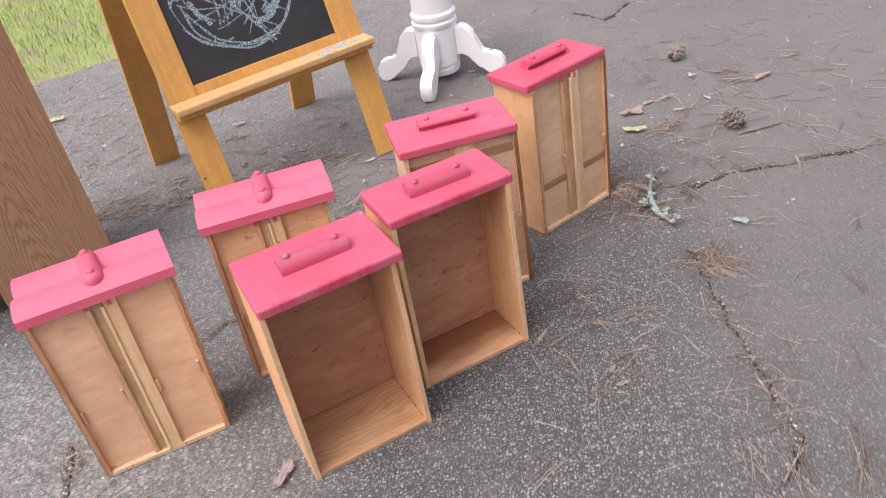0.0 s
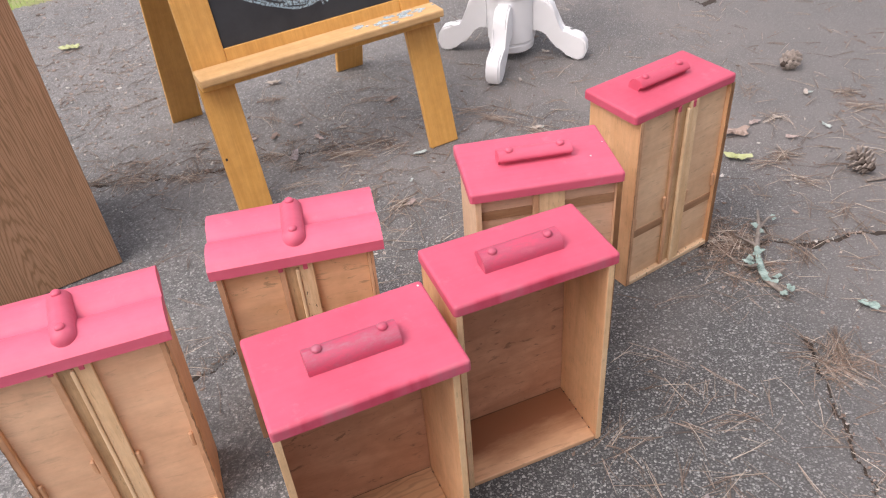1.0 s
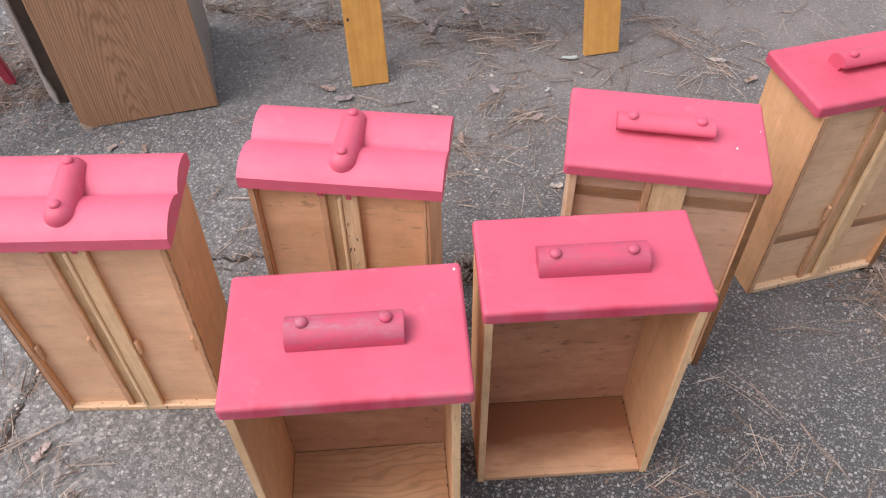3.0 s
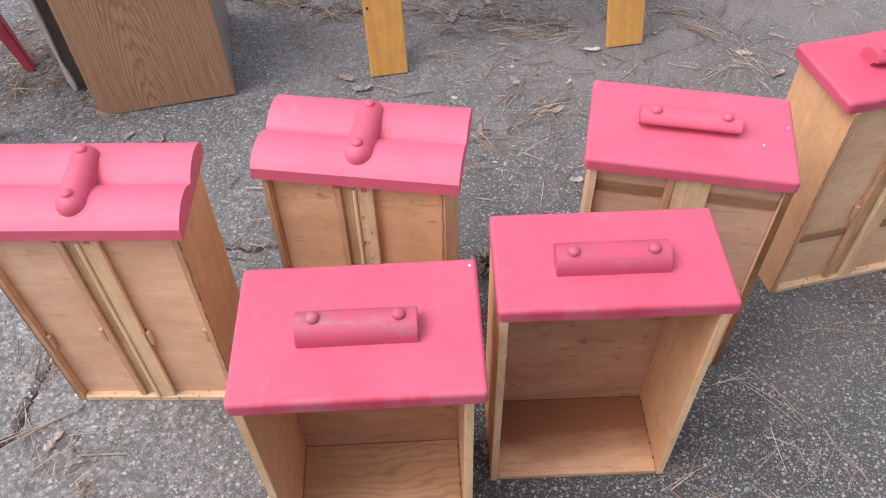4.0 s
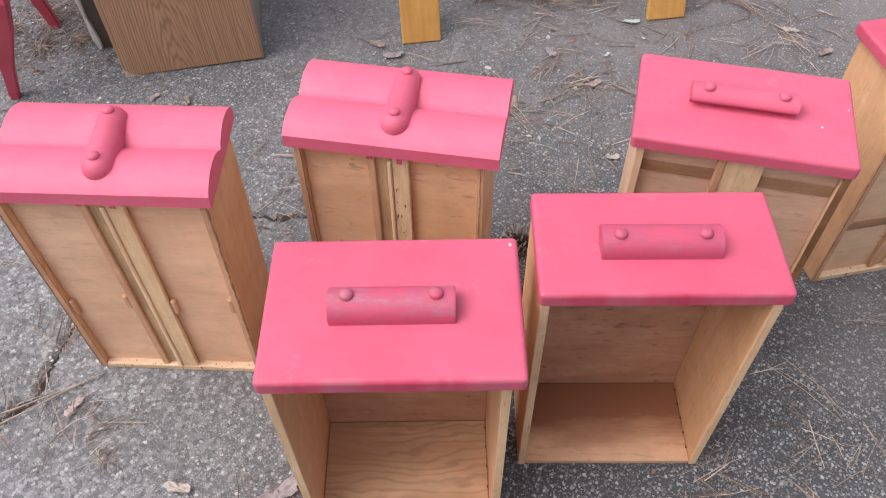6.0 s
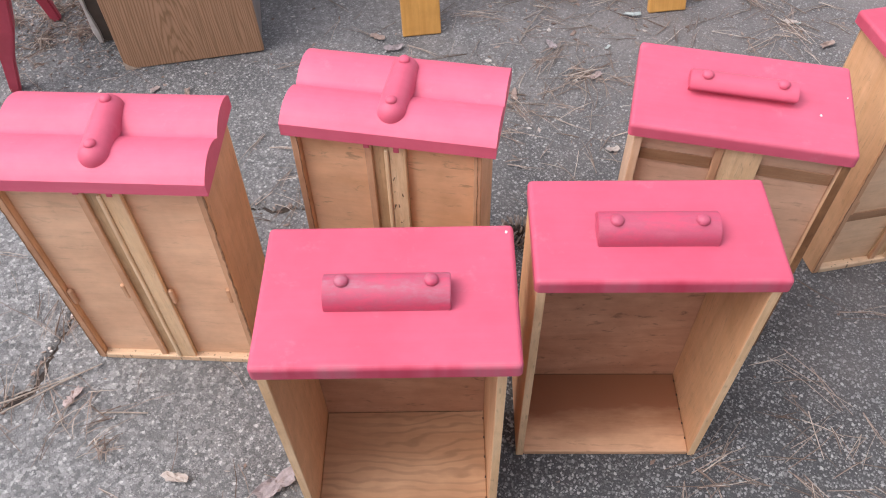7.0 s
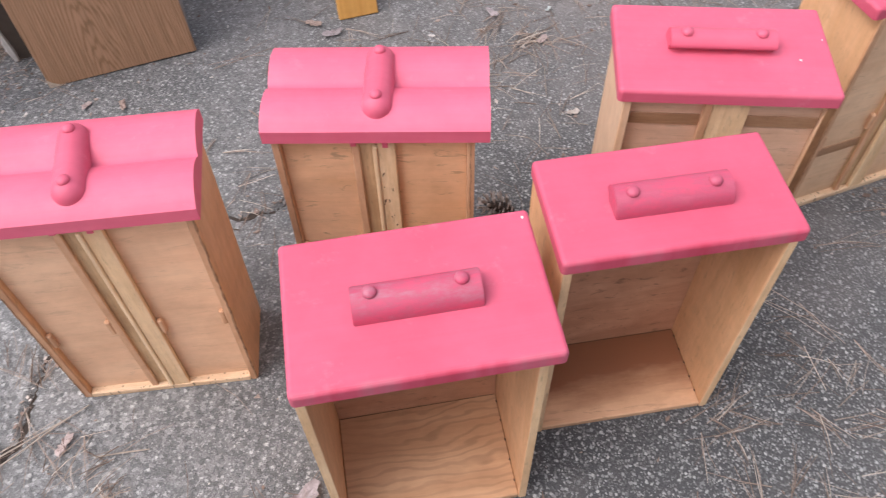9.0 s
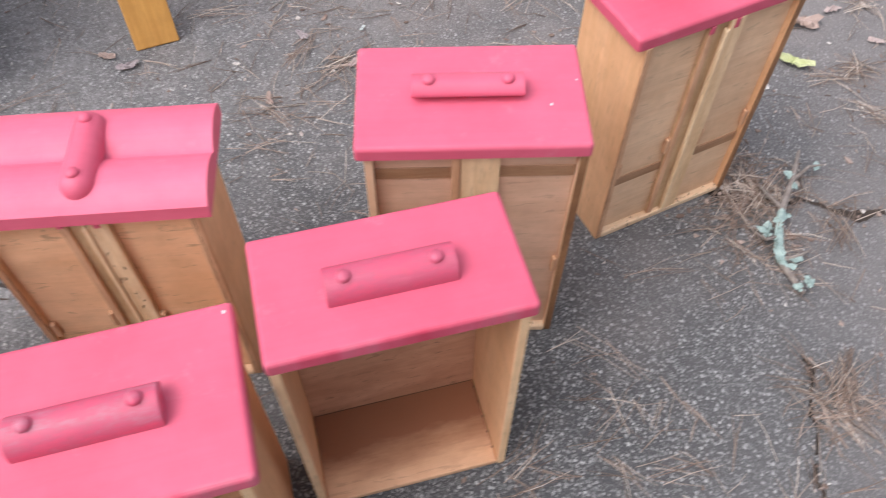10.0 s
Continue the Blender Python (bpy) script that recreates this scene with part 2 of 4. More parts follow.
cone_brown = plain("pine_cone_scale", (0.15, 0.12, 0.10), (0.46, 0.40, 0.355), 60, 0.8)
blocker_tan = plain("plain_tan_blocker", (0.33, 0.285, 0.24), (0.40, 0.35, 0.30), 3, 0.7)
soil = plain("dark_soil", (0.028, 0.022, 0.018), (0.07, 0.052, 0.04), 40, 0.95, 0.6, 0.004)


def oak_laminate():
    """Printed oak: cathedral arches in the middle, straight fine streaks beside."""
    m, n, l, b = mat("oak_print_laminate", 0.48)
    v = coords(n, l, (1.0, 1.0, 0.10), jitter=False)
    mp = n.new("ShaderNodeMapping")
    mp.inputs["Location"].default_value = (0.02, 0.0, 0.016)
    l.new(v, mp.inputs["Vector"])
    wob = noise_tex(n, l, mp.outputs[0], 26.0, 3, 0.6)
    vv = mix(n, l, 0.022, mp.outputs[0], wob, "ADD")
    w = n.new("ShaderNodeTexWave")
    w.wave_type, w.rings_direction = "RINGS", "Y"
    w.inputs["Scale"].default_value = 62.0
    w.inputs["Distortion"].default_value = 2.5
    w.inputs["Detail"].default_value = 3.0
    w.inputs["Detail Scale"].default_value = 1.5
    l.new(vv, w.inputs["Vector"])
    streak = noise_tex(n, l, coords(n, l, (190, 190, 5), jitter=False), 1.0, 5, 0.7)
    col = ramp(n, l, w.outputs["Fac"], [(0.02, (0.30, 0.17, 0.088)), (0.30, (0.42, 0.238, 0.138)), (0.9, (0.46, 0.268, 0.16))])
    col = mix(n, l, ramp(n, l, streak, [(0.38, (0.55, 0.55, 0.55)), (0.52, (0, 0, 0))]), col, (0.21, 0.125, 0.062))
    l.new(col, b.inputs["Base Color"])
    bump(n, l, b, streak, 0.15, 0.0006)
    return m


oak = oak_laminate()


def asphalt_mat():
    """Worn asphalt: exposed pale aggregate in a dark binder, dusty and stained in patches."""
    m, n, l, b = mat("worn_asphalt", 0.9)
    v = coords(n, l, (1, 1, 1), jitter=False)
    warp = n.new("ShaderNodeTexNoise")
    warp.inputs["Scale"].default_value = 240.0
    warp.inputs["Detail"].default_value = 2.0
    l.new(v, warp.inputs["Vector"])
    wv = mix(n, l, 0.0055, v, warp.outputs["Color"], "ADD")

    def stones(scale, keep, grow):
        t = n.new("ShaderNodeTexVoronoi")
        t.inputs["Scale"].default_value = scale
        l.new(wv, t.inputs["Vector"])
        near = ramp(n, l, t.outputs["Distance"], [(grow, (1, 1, 1)), (grow + 0.06, (0, 0, 0))])
        sep = n.new("ShaderNodeSeparateColor")
        l.new(t.outputs["Color"], sep.inputs[0])
        pick = ramp(n, l, sep.outputs[0], [(keep, (0, 0, 0)), (keep + 0.04, (1, 1, 1))])
        return mix(n, l, 1.0, near, pick, "MULTIPLY"), sep.outputs[1]

    big, tone = stones(142.0, 0.42, 0.36)
    small, tone2 = stones(270.0, 0.26, 0.44)
    fine = noise_tex(n, l, v, 420.0, 4, 0.7)
    col = ramp(n, l, fine, [(0.3, (0.040, 0.042, 0.043)), (0.7, (0.115, 0.119, 0.120))])
    col = mix(n, l, small, col, ramp(n, l, tone2, [(0.0, (0.10, 0.104, 0.104)), (0.7, (0.235, 0.242, 0.240)), (1.0, (0.43, 0.435, 0.427))]))
    col = mix(n, l, big, col, ramp(n, l, tone, [(0.0, (0.12, 0.124, 0.124)), (0.4, (0.24, 0.246, 0.244)), (0.75, (0.38, 0.387, 0.38)), (1.0, (0.52, 0.525, 0.515))]))
    dust = noise_tex(n, l, v, 1.7, 6, 0.6)
    dust2 = noise_tex(n, l, v, 9.0, 6, 0.65)
    both = mix(n, l, 0.35, dust, dust2)
    sx = n.new("ShaderNodeSeparateXYZ")
    roam = n.new("ShaderNodeTexNoise")
    roam.inputs["Scale"].default_value = 1.6
    roam.inputs["Detail"].default_value = 5.0
    l.new(v, roam.inputs["Vector"])
    drift = n.new("ShaderNodeVectorMath")
    drift.operation = "MULTIPLY_ADD"
    drift.inputs[1].default_value = (0.9, 0.9, 0.0)
    l.new(roam.outputs["Color"], drift.inputs[0])
    back = n.new("ShaderNodeVectorMath")
    back.operation = "SUBTRACT"
    back.inputs[1].default_value = (0.45, 0.45, 0.0)
    l.new(v, back.inputs[0])
    l.new(back.outputs[0], drift.inputs[2])
    l.new(drift.outputs[0], sx.inputs[0])
    away = n.new("ShaderNodeMapRange")
    away.inputs[1].default_value, away.inputs[2].default_value = 1.65, 2.4
    away.inputs[3].default_value, away.inputs[4].default_value = 0.0, 0.26
    l.new(sx.outputs[1], away.inputs[0])
    add = n.new("ShaderNodeMath")
    l.new(away.outputs[0], add.inputs[0])
    l.new(both, add.inputs[1])
    col = mix(n, l, ramp(n, l, add.outputs[0], [(0.5, (0, 0, 0)), (0.85, (0.72, 0.72, 0.72))]), col, (0.272, 0.246, 0.231))
    # fine brown silt that dulls the stones along the other side
    silt = n.new("ShaderNodeMapRange")
    silt.inputs[1].default_value, silt.inputs[2].default_value = 0.22, 0.80
    silt.inputs[3].default_value, silt.inputs[4].default_value = 0.0, 0.58
    l.new(sx.outputs[0], silt.inputs[0])
    col = mix(n, l, silt.outputs[0], col, (0.192, 0.185, 0.180))
    # paler stones along one side paint the brighter light there into the colour
    bright_side = n.new("ShaderNodeMapRange")
    bright_side.inputs[1].default_value, bright_side.inputs[2].default_value = -0.20, -0.75
    bright_side.inputs[3].default_value, bright_side.inputs[4].default_value = 0.0, 0.64
    l.new(sx.outputs[0], bright_side.inputs[0])
    # patchy strength of that painted brightening, from the dust noise
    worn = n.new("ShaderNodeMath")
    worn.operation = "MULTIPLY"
    l.new(bright_side.outputs[0], worn.inputs[0])
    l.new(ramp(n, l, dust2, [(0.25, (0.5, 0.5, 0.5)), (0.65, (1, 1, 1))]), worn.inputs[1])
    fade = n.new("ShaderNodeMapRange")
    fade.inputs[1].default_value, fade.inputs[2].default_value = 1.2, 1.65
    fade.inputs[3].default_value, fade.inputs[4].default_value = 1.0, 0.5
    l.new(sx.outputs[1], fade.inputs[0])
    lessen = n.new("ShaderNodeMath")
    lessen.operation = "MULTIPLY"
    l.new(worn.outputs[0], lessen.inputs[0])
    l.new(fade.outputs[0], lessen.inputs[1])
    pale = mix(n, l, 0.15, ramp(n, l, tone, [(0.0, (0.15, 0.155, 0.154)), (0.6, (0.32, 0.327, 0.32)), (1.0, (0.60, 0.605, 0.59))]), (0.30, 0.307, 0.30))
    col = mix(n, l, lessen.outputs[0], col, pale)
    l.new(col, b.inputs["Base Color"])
    hgt = mix(n, l, 0.5, big, small, "ADD")
    hgt = mix(n, l, 0.4, hgt, fine)
    bump(n, l, b, hgt, 1.0, 0.005)
    return m


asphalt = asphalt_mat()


def island_mat(name, stops, rough=0.8):
    """One colour to each loose bit."""
    m, n, l, b = mat(name, rough)
    g = n.new("ShaderNodeNewGeometry")
    col = ramp(n, l, g.outputs["Random Per Island"], stops)
    v = coords(n, l, (1, 1, 1), jitter=False)
    f = noise_tex(n, l, v, 90.0, 3)
    col = mix(n, l, ramp(n, l, f, [(0.4, (0, 0, 0)), (0.7, (0.4, 0.4, 0.4))]), col, tuple(c * 0.5 for c in stops[0][1]))
    l.new(col, b.inputs["Base Color"])
    return m


needle_mat = island_mat("dry_pine_needle", [(0.0, (0.14, 0.095, 0.07)), (0.45, (0.29, 0.215, 0.17)), (0.8, (0.42, 0.35, 0.29)), (1.0, (0.60, 0.53, 0.45))])
bits_mat = island_mat("litter_bit", [(0.0, (0.13, 0.09, 0.07)), (0.4, (0.27, 0.19, 0.15)), (0.8, (0.42, 0.34, 0.29)), (1.0, (0.66, 0.64, 0.60))])
grass_mat = island_mat("lawn_grass", [(0.0, (0.18, 0.27, 0.06)), (0.5, (0.29, 0.41, 0.10)), (0.85, (0.38, 0.50, 0.15)), (1.0, (0.48, 0.46, 0.24))])


def lawn_ground():
    m, n, l, b = mat("lawn_soil", 0.95)
    v = coords(n, l, (1, 1, 1), jitter=False)
    f = noise_tex(n, l, v, 3.0, 6, 0.7)
    l.new(ramp(n, l, f, [(0.35, (0.32, 0.26, 0.18)), (0.55, (0.28, 0.36, 0.11)), (0.8, (0.34, 0.33, 0.17))]), b.inputs["Base Color"])
    bump(n, l, b, noise_tex(n, l, v, 60.0, 4), 0.8, 0.02)
    return m


lawn = lawn_ground()


def chalk_mat():
    m, n, l, b = mat("chalk_dust", 0.95)
    b.inputs["Base Color"].default_value = (0.50, 0.66, 0.74, 1)
    v = coords(n, l, (1, 1, 1), jitter=False)
    f = noise_tex(n, l, v, 170.0, 5, 0.75)
    col = ramp(n, l, f, [(0.34, (0, 0, 0)), (0.68, (0.9, 0.9, 0.9))])
    l.new(col, b.inputs["Alpha"])
    return m


chalk = chalk_mat()


# ---- mesh helpers ----
def mesh_of(name, bm, material, smooth=False):
    me = bpy.data.meshes.new(name)
    bmesh.ops.recalc_face_normals(bm, faces=bm.faces)
    bm.to_mesh(me)
    bm.free()
    me.materials.append(material)
    if smooth:
        for p in me.polygons:
            p.use_smooth = True
        me.set_sharp_from_angle(angle=radians(38))
    return me


def part(name, bm, material, parent, label="", smooth=False, m=None):
    ob = new(name, mesh_of(name, bm, material, smooth))
    ob.parent = parent
    if m is not None:
        ob.matrix_basis = m
    return tagged(ob, label)


def thing(name, m, label, category, group=""):
    ob = new(name)
    ob.empty_display_size = 0.05
    ob.matrix_basis = m
    return tagged(ob, label, category, group)


def box(x0, x1, y0, y1, z0, z1, bevel=0.0015, seg=1, bm=None):
    bm = bm or bmesh.new()
    vs = [bm.verts.new(p) for p in ((x0, y0, z0), (x1, y0, z0), (x1, y1, z0), (x0, y1, z0), (x0, y0, z1), (x1, y0, z1), (x1, y1, z1), (x0, y1, z1))]
    fs = [bm.faces.new([vs[i] for i in q]) for q in ((3, 2, 1, 0), (4, 5, 6, 7), (0, 1, 5, 4), (1, 2, 6, 5), (2, 3, 7, 6), (3, 0, 4, 7))]
    if bevel:
        es = list({e for f in fs for e in f.edges})
        bmesh.ops.bevel(bm, geom=es, offset=bevel, segments=seg, affect="EDGES", profile=0.5)
    return bm


def prism(profile, axis, a, b, bm=None):
    """A closed profile of (p, q) swept along an axis from a to b."""
    bm = bm or bmesh.new()
    def at(p, q, s):
        return {"x": (s, p, q), "y": (p, s, q), "z": (p, q, s)}[axis]
    lo = [bm.verts.new(at(p, q, a)) for p, q in profile]
    hi = [bm.verts.new(at(p, q, b)) for p, q in profile]
    k = len(profile)
    for i in range(k):
        bm.faces.new((lo[i], lo[(i + 1) % k], hi[(i + 1) % k], hi[i]))
    bm.faces.new(lo[::-1])
    bm.faces.new(hi)
    return bm


def tube(points, radii, sides=8, bm=None):
    bm = bm or bmesh.new()
    pts = [Vector(p) for p in points]
    rings = []
    for i, p in enumerate(pts):
        d = (pts[min(i + 1, len(pts) - 1)] - pts[max(i - 1, 0)]).normalized()
        u = d.cross(Vector((0.13, 0.21, 1)) if abs(d.z) < 0.9 else Vector((1, 0.1, 0))).normalized()
        w = d.cross(u)
        rings.append([bm.verts.new(p + (u * math.cos(2 * math.pi * k / sides) + w * math.sin(2 * math.pi * k / sides)) * radii[i]) for k in range(sides)])
    for r0, r1 in zip(rings, rings[1:]):
        for k in range(sides):
            bm.faces.new((r0[k], r0[(k + 1) % sides], r1[(k + 1) % sides], r1[k]))
    bm.faces.new(rings[0][::-1])
    bm.faces.new(rings[-1])
    return bm


def lathe(profile, sides=40, bm=None):
    """A turned shape from (radius, height) pairs."""
    bm = bm or bmesh.new()
    rings = [[bm.verts.new((r * math.cos(2 * math.pi * k / sides), r * math.sin(2 * math.pi * k / sides), z)) for k in range(sides)] for r, z in profile]
    for r0, r1 in zip(rings, rings[1:]):
        for k in range(sides):
            bm.faces.new((r0[k], r0[(k + 1) % sides], r1[(k + 1) % sides], r1[k]))
    bm.faces.new(rings[0][::-1])
    bm.faces.new(rings[-1])
    return bm


def dome(r, h, sides=14):
    prof = [(r, 0.0), (r, h * 0.25)] + [(r * math.cos(a), h * (0.25 + 0.75 * math.sin(a))) for a in (0.35, 0.7, 1.05, 1.4)]
    return lathe(prof, sides)


# ---- ground ----
def side_of_lawn(x, y):
    """Above zero on the lawn, beyond the asphalt's ragged edge."""
    wob = 0.07 * noise.noise((x * 1.3, y * 1.3, 3.0)) + 0.035 * noise.noise((x * 6, y * 6, 8.0))
    return (y - LAWN_Y) * math.cos(LAWN_A) - (x - LAWN_X) * math.sin(LAWN_A) + wob


LAWN_X, LAWN_Y, LAWN_A = -2.214, 3.65, radians(47)

CRACKS = [
    [(0.30, 2.00), (0.41, 1.983), (0.53, 2.015), (0.625, 2.011), (0.741, 2.073), (0.872, 2.082), (0.991, 2.11), (1.193, 2.157), (1.7, 2.25)],
    [(0.55, 1.68), (0.563, 1.61), (0.58, 1.47), (0.595, 1.365), (0.618, 1.25), (0.627, 1.164), (0.656, 1.025), (0.593, 0.92), (0.56, 0.70)],
    [(-0.94, 1.10), (-0.895, 1.023), (-0.881, 0.97), (-0.851, 0.898), (-0.86, 0.813), (-0.89, 0.70)],
    [(-1.75, 2.07), (-1.417, 2.11), (-1.253, 2.143), (-1.052, 2.211), (-0.877, 2.314), (-0.635, 2.388), (-0.52, 2.42)],
    [(-0.86, 1.34), (-0.793, 1.391), (-0.722, 1.443), (-0.677, 1.514), (-0.60, 1.58)],
    [(0.35, 3.65), (0.42, 3.57), (0.475, 3.50), (0.53, 3.56), (0.60, 3.70)],
]
CRACK_W = [0.0078, 0.0034, 0.0042, 0.0052, 0.0036, 0.010]


def spaced(*runs):
    out = []
    for a, b, step in runs:
        out += list(np.arange(a, b - step * 0.5, step))
    return np.array(out + [runs[-1][1]])


def build_asphalt():
    far = np.concatenate([[-70, -55, -40, -30, -22, -16], spaced((-12.0, -4.3, 0.11))])
    xs = np.concatenate([far, spaced((-4.2, -1.5, 0.022), (-1.5, 1.1, 0.0065), (1.1, 2.2, 0.02)), spaced((2.4, 14.0, 0.2)), [18, 24, 32, 45, 70]])
    ys = np.concatenate([[-70, -45, -28, -18, -11, -7, -4, -2, -0.8, 0.0, 0.3, 0.5], spaced((0.6, 2.55, 0.0065), (2.55, 5.2, 0.02)), spaced((5.3, 14.0, 0.11)), [18, 24, 32, 44, 70]])
    X, Y = np.meshgrid(xs, ys)
    rng = np.random.default_rng(4)
    Z = 0.0022 * np.sin(X * 3.1 + 1.0) * np.sin(Y * 2.3) * 0.4 + rng.normal(0, 0.00035, X.shape)
    wx = X + 0.005 * np.sin(Y * 53 + 3 * np.sin(X * 29)) + 0.0025 * np.sin(Y * 190 + X * 60)
    wy = Y + 0.005 * np.sin(X * 47 + 3 * np.sin(Y * 31)) + 0.0025 * np.sin(X * 170 + Y * 80)
    for line, w in zip(CRACKS, CRACK_W):
        d = np.full(X.shape, 9.0)
        for (x0, y0), (x1, y1) in zip(line, line[1:]):
            dx, dy = x1 - x0, y1 - y0
            k = np.clip(((wx - x0) * dx + (wy - y0) * dy) / (dx * dx + dy * dy), 0, 1)
            d = np.minimum(d, np.hypot(wx - x0 - k * dx, wy - y0 - k * dy))
        wide = w * (0.85 + 0.35 * np.sin(X * 23 + Y * 31) + 0.45 * rng.random(X.shape))
        Z -= 0.014 * np.exp(-(d / wide) ** 2) + 0.001 * np.exp(-(d / (wide * 3)) ** 2)
    nx, ny = len(xs), len(ys)
    keep = np.zeros((ny, nx), bool)
    for j in range(ny):
        for i in range(nx):
            keep[j, i] = X[j, i] > -0.9 and Y[j, i] < 4.5 or side_of_lawn(X[j, i], Y[j, i]) < 0
    idx = np.arange(nx * ny).reshape(ny, nx)
    q = np.stack([idx[:-1, :-1], idx[:-1, 1:], idx[1:, 1:], idx[1:, :-1]], -1)[keep[:-1, :-1]]
    me = bpy.data.meshes.new("road")
    me.vertices.add(nx * ny)
    me.vertices.foreach_set("co", np.stack([X, Y, Z], -1).astype(np.float32).ravel())
    me.loops.add(q.size)
    me.loops.foreach_set("vertex_index", q.astype(np.int32).ravel())
    me.polygons.add(len(q))
    me.polygons.foreach_set("loop_start", np.arange(0, q.size, 4, dtype=np.int32))
    me.update(calc_edges=True)
    me.validate()
    me.materials.append(asphalt)
    tagged(new("road", me), "worn grey asphalt driveway with cracks and exposed aggregate", "driveway", kind="structure")


build_asphalt()

bm = bmesh.new()
bmesh.ops.create_grid(bm, x_segments=40, y_segments=40, size=300)
ground = new("ground", mesh_of("ground", bm, lawn))
ground.location.z = -0.03
tagged(ground, "green lawn ground beside the asphalt", "lawn", kind="structure")
# dark soil that fills the joints of the asphalt
bm = bmesh.new()
bmesh.ops.create_grid(bm, x_segments=10, y_segments=10, size=1.8)
bed = new("crack_soil", mesh_of("crack_soil", bm, soil))
bed.location = (0.0, 1.9, -0.008)
tagged(bed, "dark soil showing in the cracks of the asphalt", "soil", kind="structure")


# unseen wall added behind the camera to hold off low sky light
def blocker_wall():
    ob = new("wall_south", mesh_of("wall_south", box(-7.0, 7.0, -0.22, 0.0, -0.02, 2.75, 0.004), blocker_tan))
    ob.matrix_basis = pose(2.05, -2.45, 0, 0, 0, 33.0)
    tagged(ob, "unseen plain tan wall added to block low sky light", "wall", kind="structure")


blocker_wall()


# ---- drawers ----
H, TF = 0.457, 0.020


def rounded_slab(w, d, z0, z1, r):
    """A board lying flat with its upper edges and corners rounded over."""
    bm = box(-w / 2, w / 2, -d / 2, d / 2, z0, z1, 0)
    up = [e for e in bm.edges if max(v.co.z for v in e.verts) > z1 - 1e-6]
    bmesh.ops.bevel(bm, geom=up, offset=r, segments=4, affect="EDGES", profile=0.5)
    return bm


def scalloped_front(w, d, z0, z1, rise):
    """Two convex rolls side by side, with a valley between."""
    prof = [(-d / 2, z0), (-d / 2, z1)]
    for s in (-1, 1):
        for k in range(0 if s < 0 else 1, 13):
            a = k / 12
            y = (-d / 2 if s < 0 else 0.0) + a * d / 2
            prof.append((y, z1 + rise * (1 - (2 * a - 1) ** 2) ** 0.85 + 0.0005))
    prof += [(d / 2, z1), (d / 2, z0)]
    out = []
    for p in prof:
        if not out or math.hypot(p[0] - out[-1][0], p[1] - out[-1][1]) > 1e-5:
            out.append(p)
    return prism(out, "x", -w / 2, w / 2)


def pull_shell(length):
    """A half-round finger pull: full on one side, undercut beneath its lip on the other, solid at its ends."""
    outer = [(-0.0255, 0.0), (-0.0252, 0.006), (-0.0235, 0.013), (-0.019, 0.0192), (-0.012, 0.0238), (-0.003, 0.0260), (0.004, 0.0252), (0.0095, 0.0222), (0.0135, 0.0176), (0.0152, 0.0140)]
    under = [(0.0148, 0.0118), (0.0068, 0.0112), (0.0045, 0.0060), (0.0042, 0.0)]
    bm = prism(outer + under, "x", -length / 2, length / 2)
    caps = [f for f in bm.faces if abs(f.normal.x) > 0.9 or len(f.verts) > 8]
    bmesh.ops.bevel(bm, geom=list({e for f in caps for e in f.edges if max(v.co.z for v in e.verts) > 0.004}), offset=0.0011, segments=2, affect="EDGES")
    return bm


def capsule(length, wide, high):
    """A block with round ends and a rounded top, lying along y."""
    bm = bmesh.new()
    rings = []
    for s, z in [(1.0, 0.0), (1.0, high * 0.35)] + [(math.cos(a), high * (0.35 + 0.65 * math.sin(a))) for a in (0.25, 0.5, 0.75, 1.0, 1.25, 1.42)]:
        r, half = wide / 2 * s, length / 2 - wide / 2
        ring = []
        for k in range(24):
            a = 2 * math.pi * k / 24
            ring.append(bm.verts.new((r * math.cos(a), r * math.sin(a) + (half if math.sin(a) >= 0 else -half), z)))
        rings.append(ring)
    for r0, r1 in zip(rings, rings[1:]):
        for k in range(24):
            bm.faces.new((r0[k], r0[(k + 1) % 24], r1[(k + 1) % 24], r1[k]))
    bm.faces.new(rings[0][::-1])
    bm.faces.new(rings[-1])
    return bm


def ragged_line(z0, z1, x, y, wide, seed):
    """A rough dark line of glue and dirt up an arris, its width wandering."""
    rng = random.Random(seed)
    bm = bmesh.new()
    rows = []
    count = 46
    for k in range(count + 1):
        z = z0 + (z1 - z0) * k / count
        w = wide * (0.45 + 0.55 * rng.random()) * (0.35 if rng.random() < 0.16 else 1.0)
        o = rng.uniform(-0.0006, 0.0006)
        rows.append([bm.verts.new((x + o + sx * w, y + dy, z)) for sx, dy in ((-0.5, -0.0008), (0.5, -0.0008), (0.3, 0.0006), (-0.3, 0.0006))])
    for r0, r1 in zip(rows, rows[1:]):
        for k in range(4):
            bm.faces.new((r0[k], r0[(k + 1) % 4], r1[(k + 1) % 4], r1[k]))
    bm.faces.new(rows[0][::-1])
    bm.faces.new(rows[-1])
    return bm


def gouges(cx, y, z0, z1, count, seed):
    """Short torn grooves and old screw holes in a runner."""
    rng = random.Random(seed)
    bm = bmesh.new()
    for _ in range(count):
        x, z = cx + rng.uniform(-0.011, 0.011), rng.uniform(z0, z1)
        ln, w, a = rng.uniform(0.0025, 0.010), rng.uniform(0.0005, 0.0013), rng.uniform(-0.5, 0.5)
        ring = []
        for k in range(9):
            t = 2 * math.pi * k / 9
            u, v = w * math.cos(t) * rng.uniform(0.6, 1.3), ln * 0.5 * math.sin(t) * rng.uniform(0.7, 1.1)
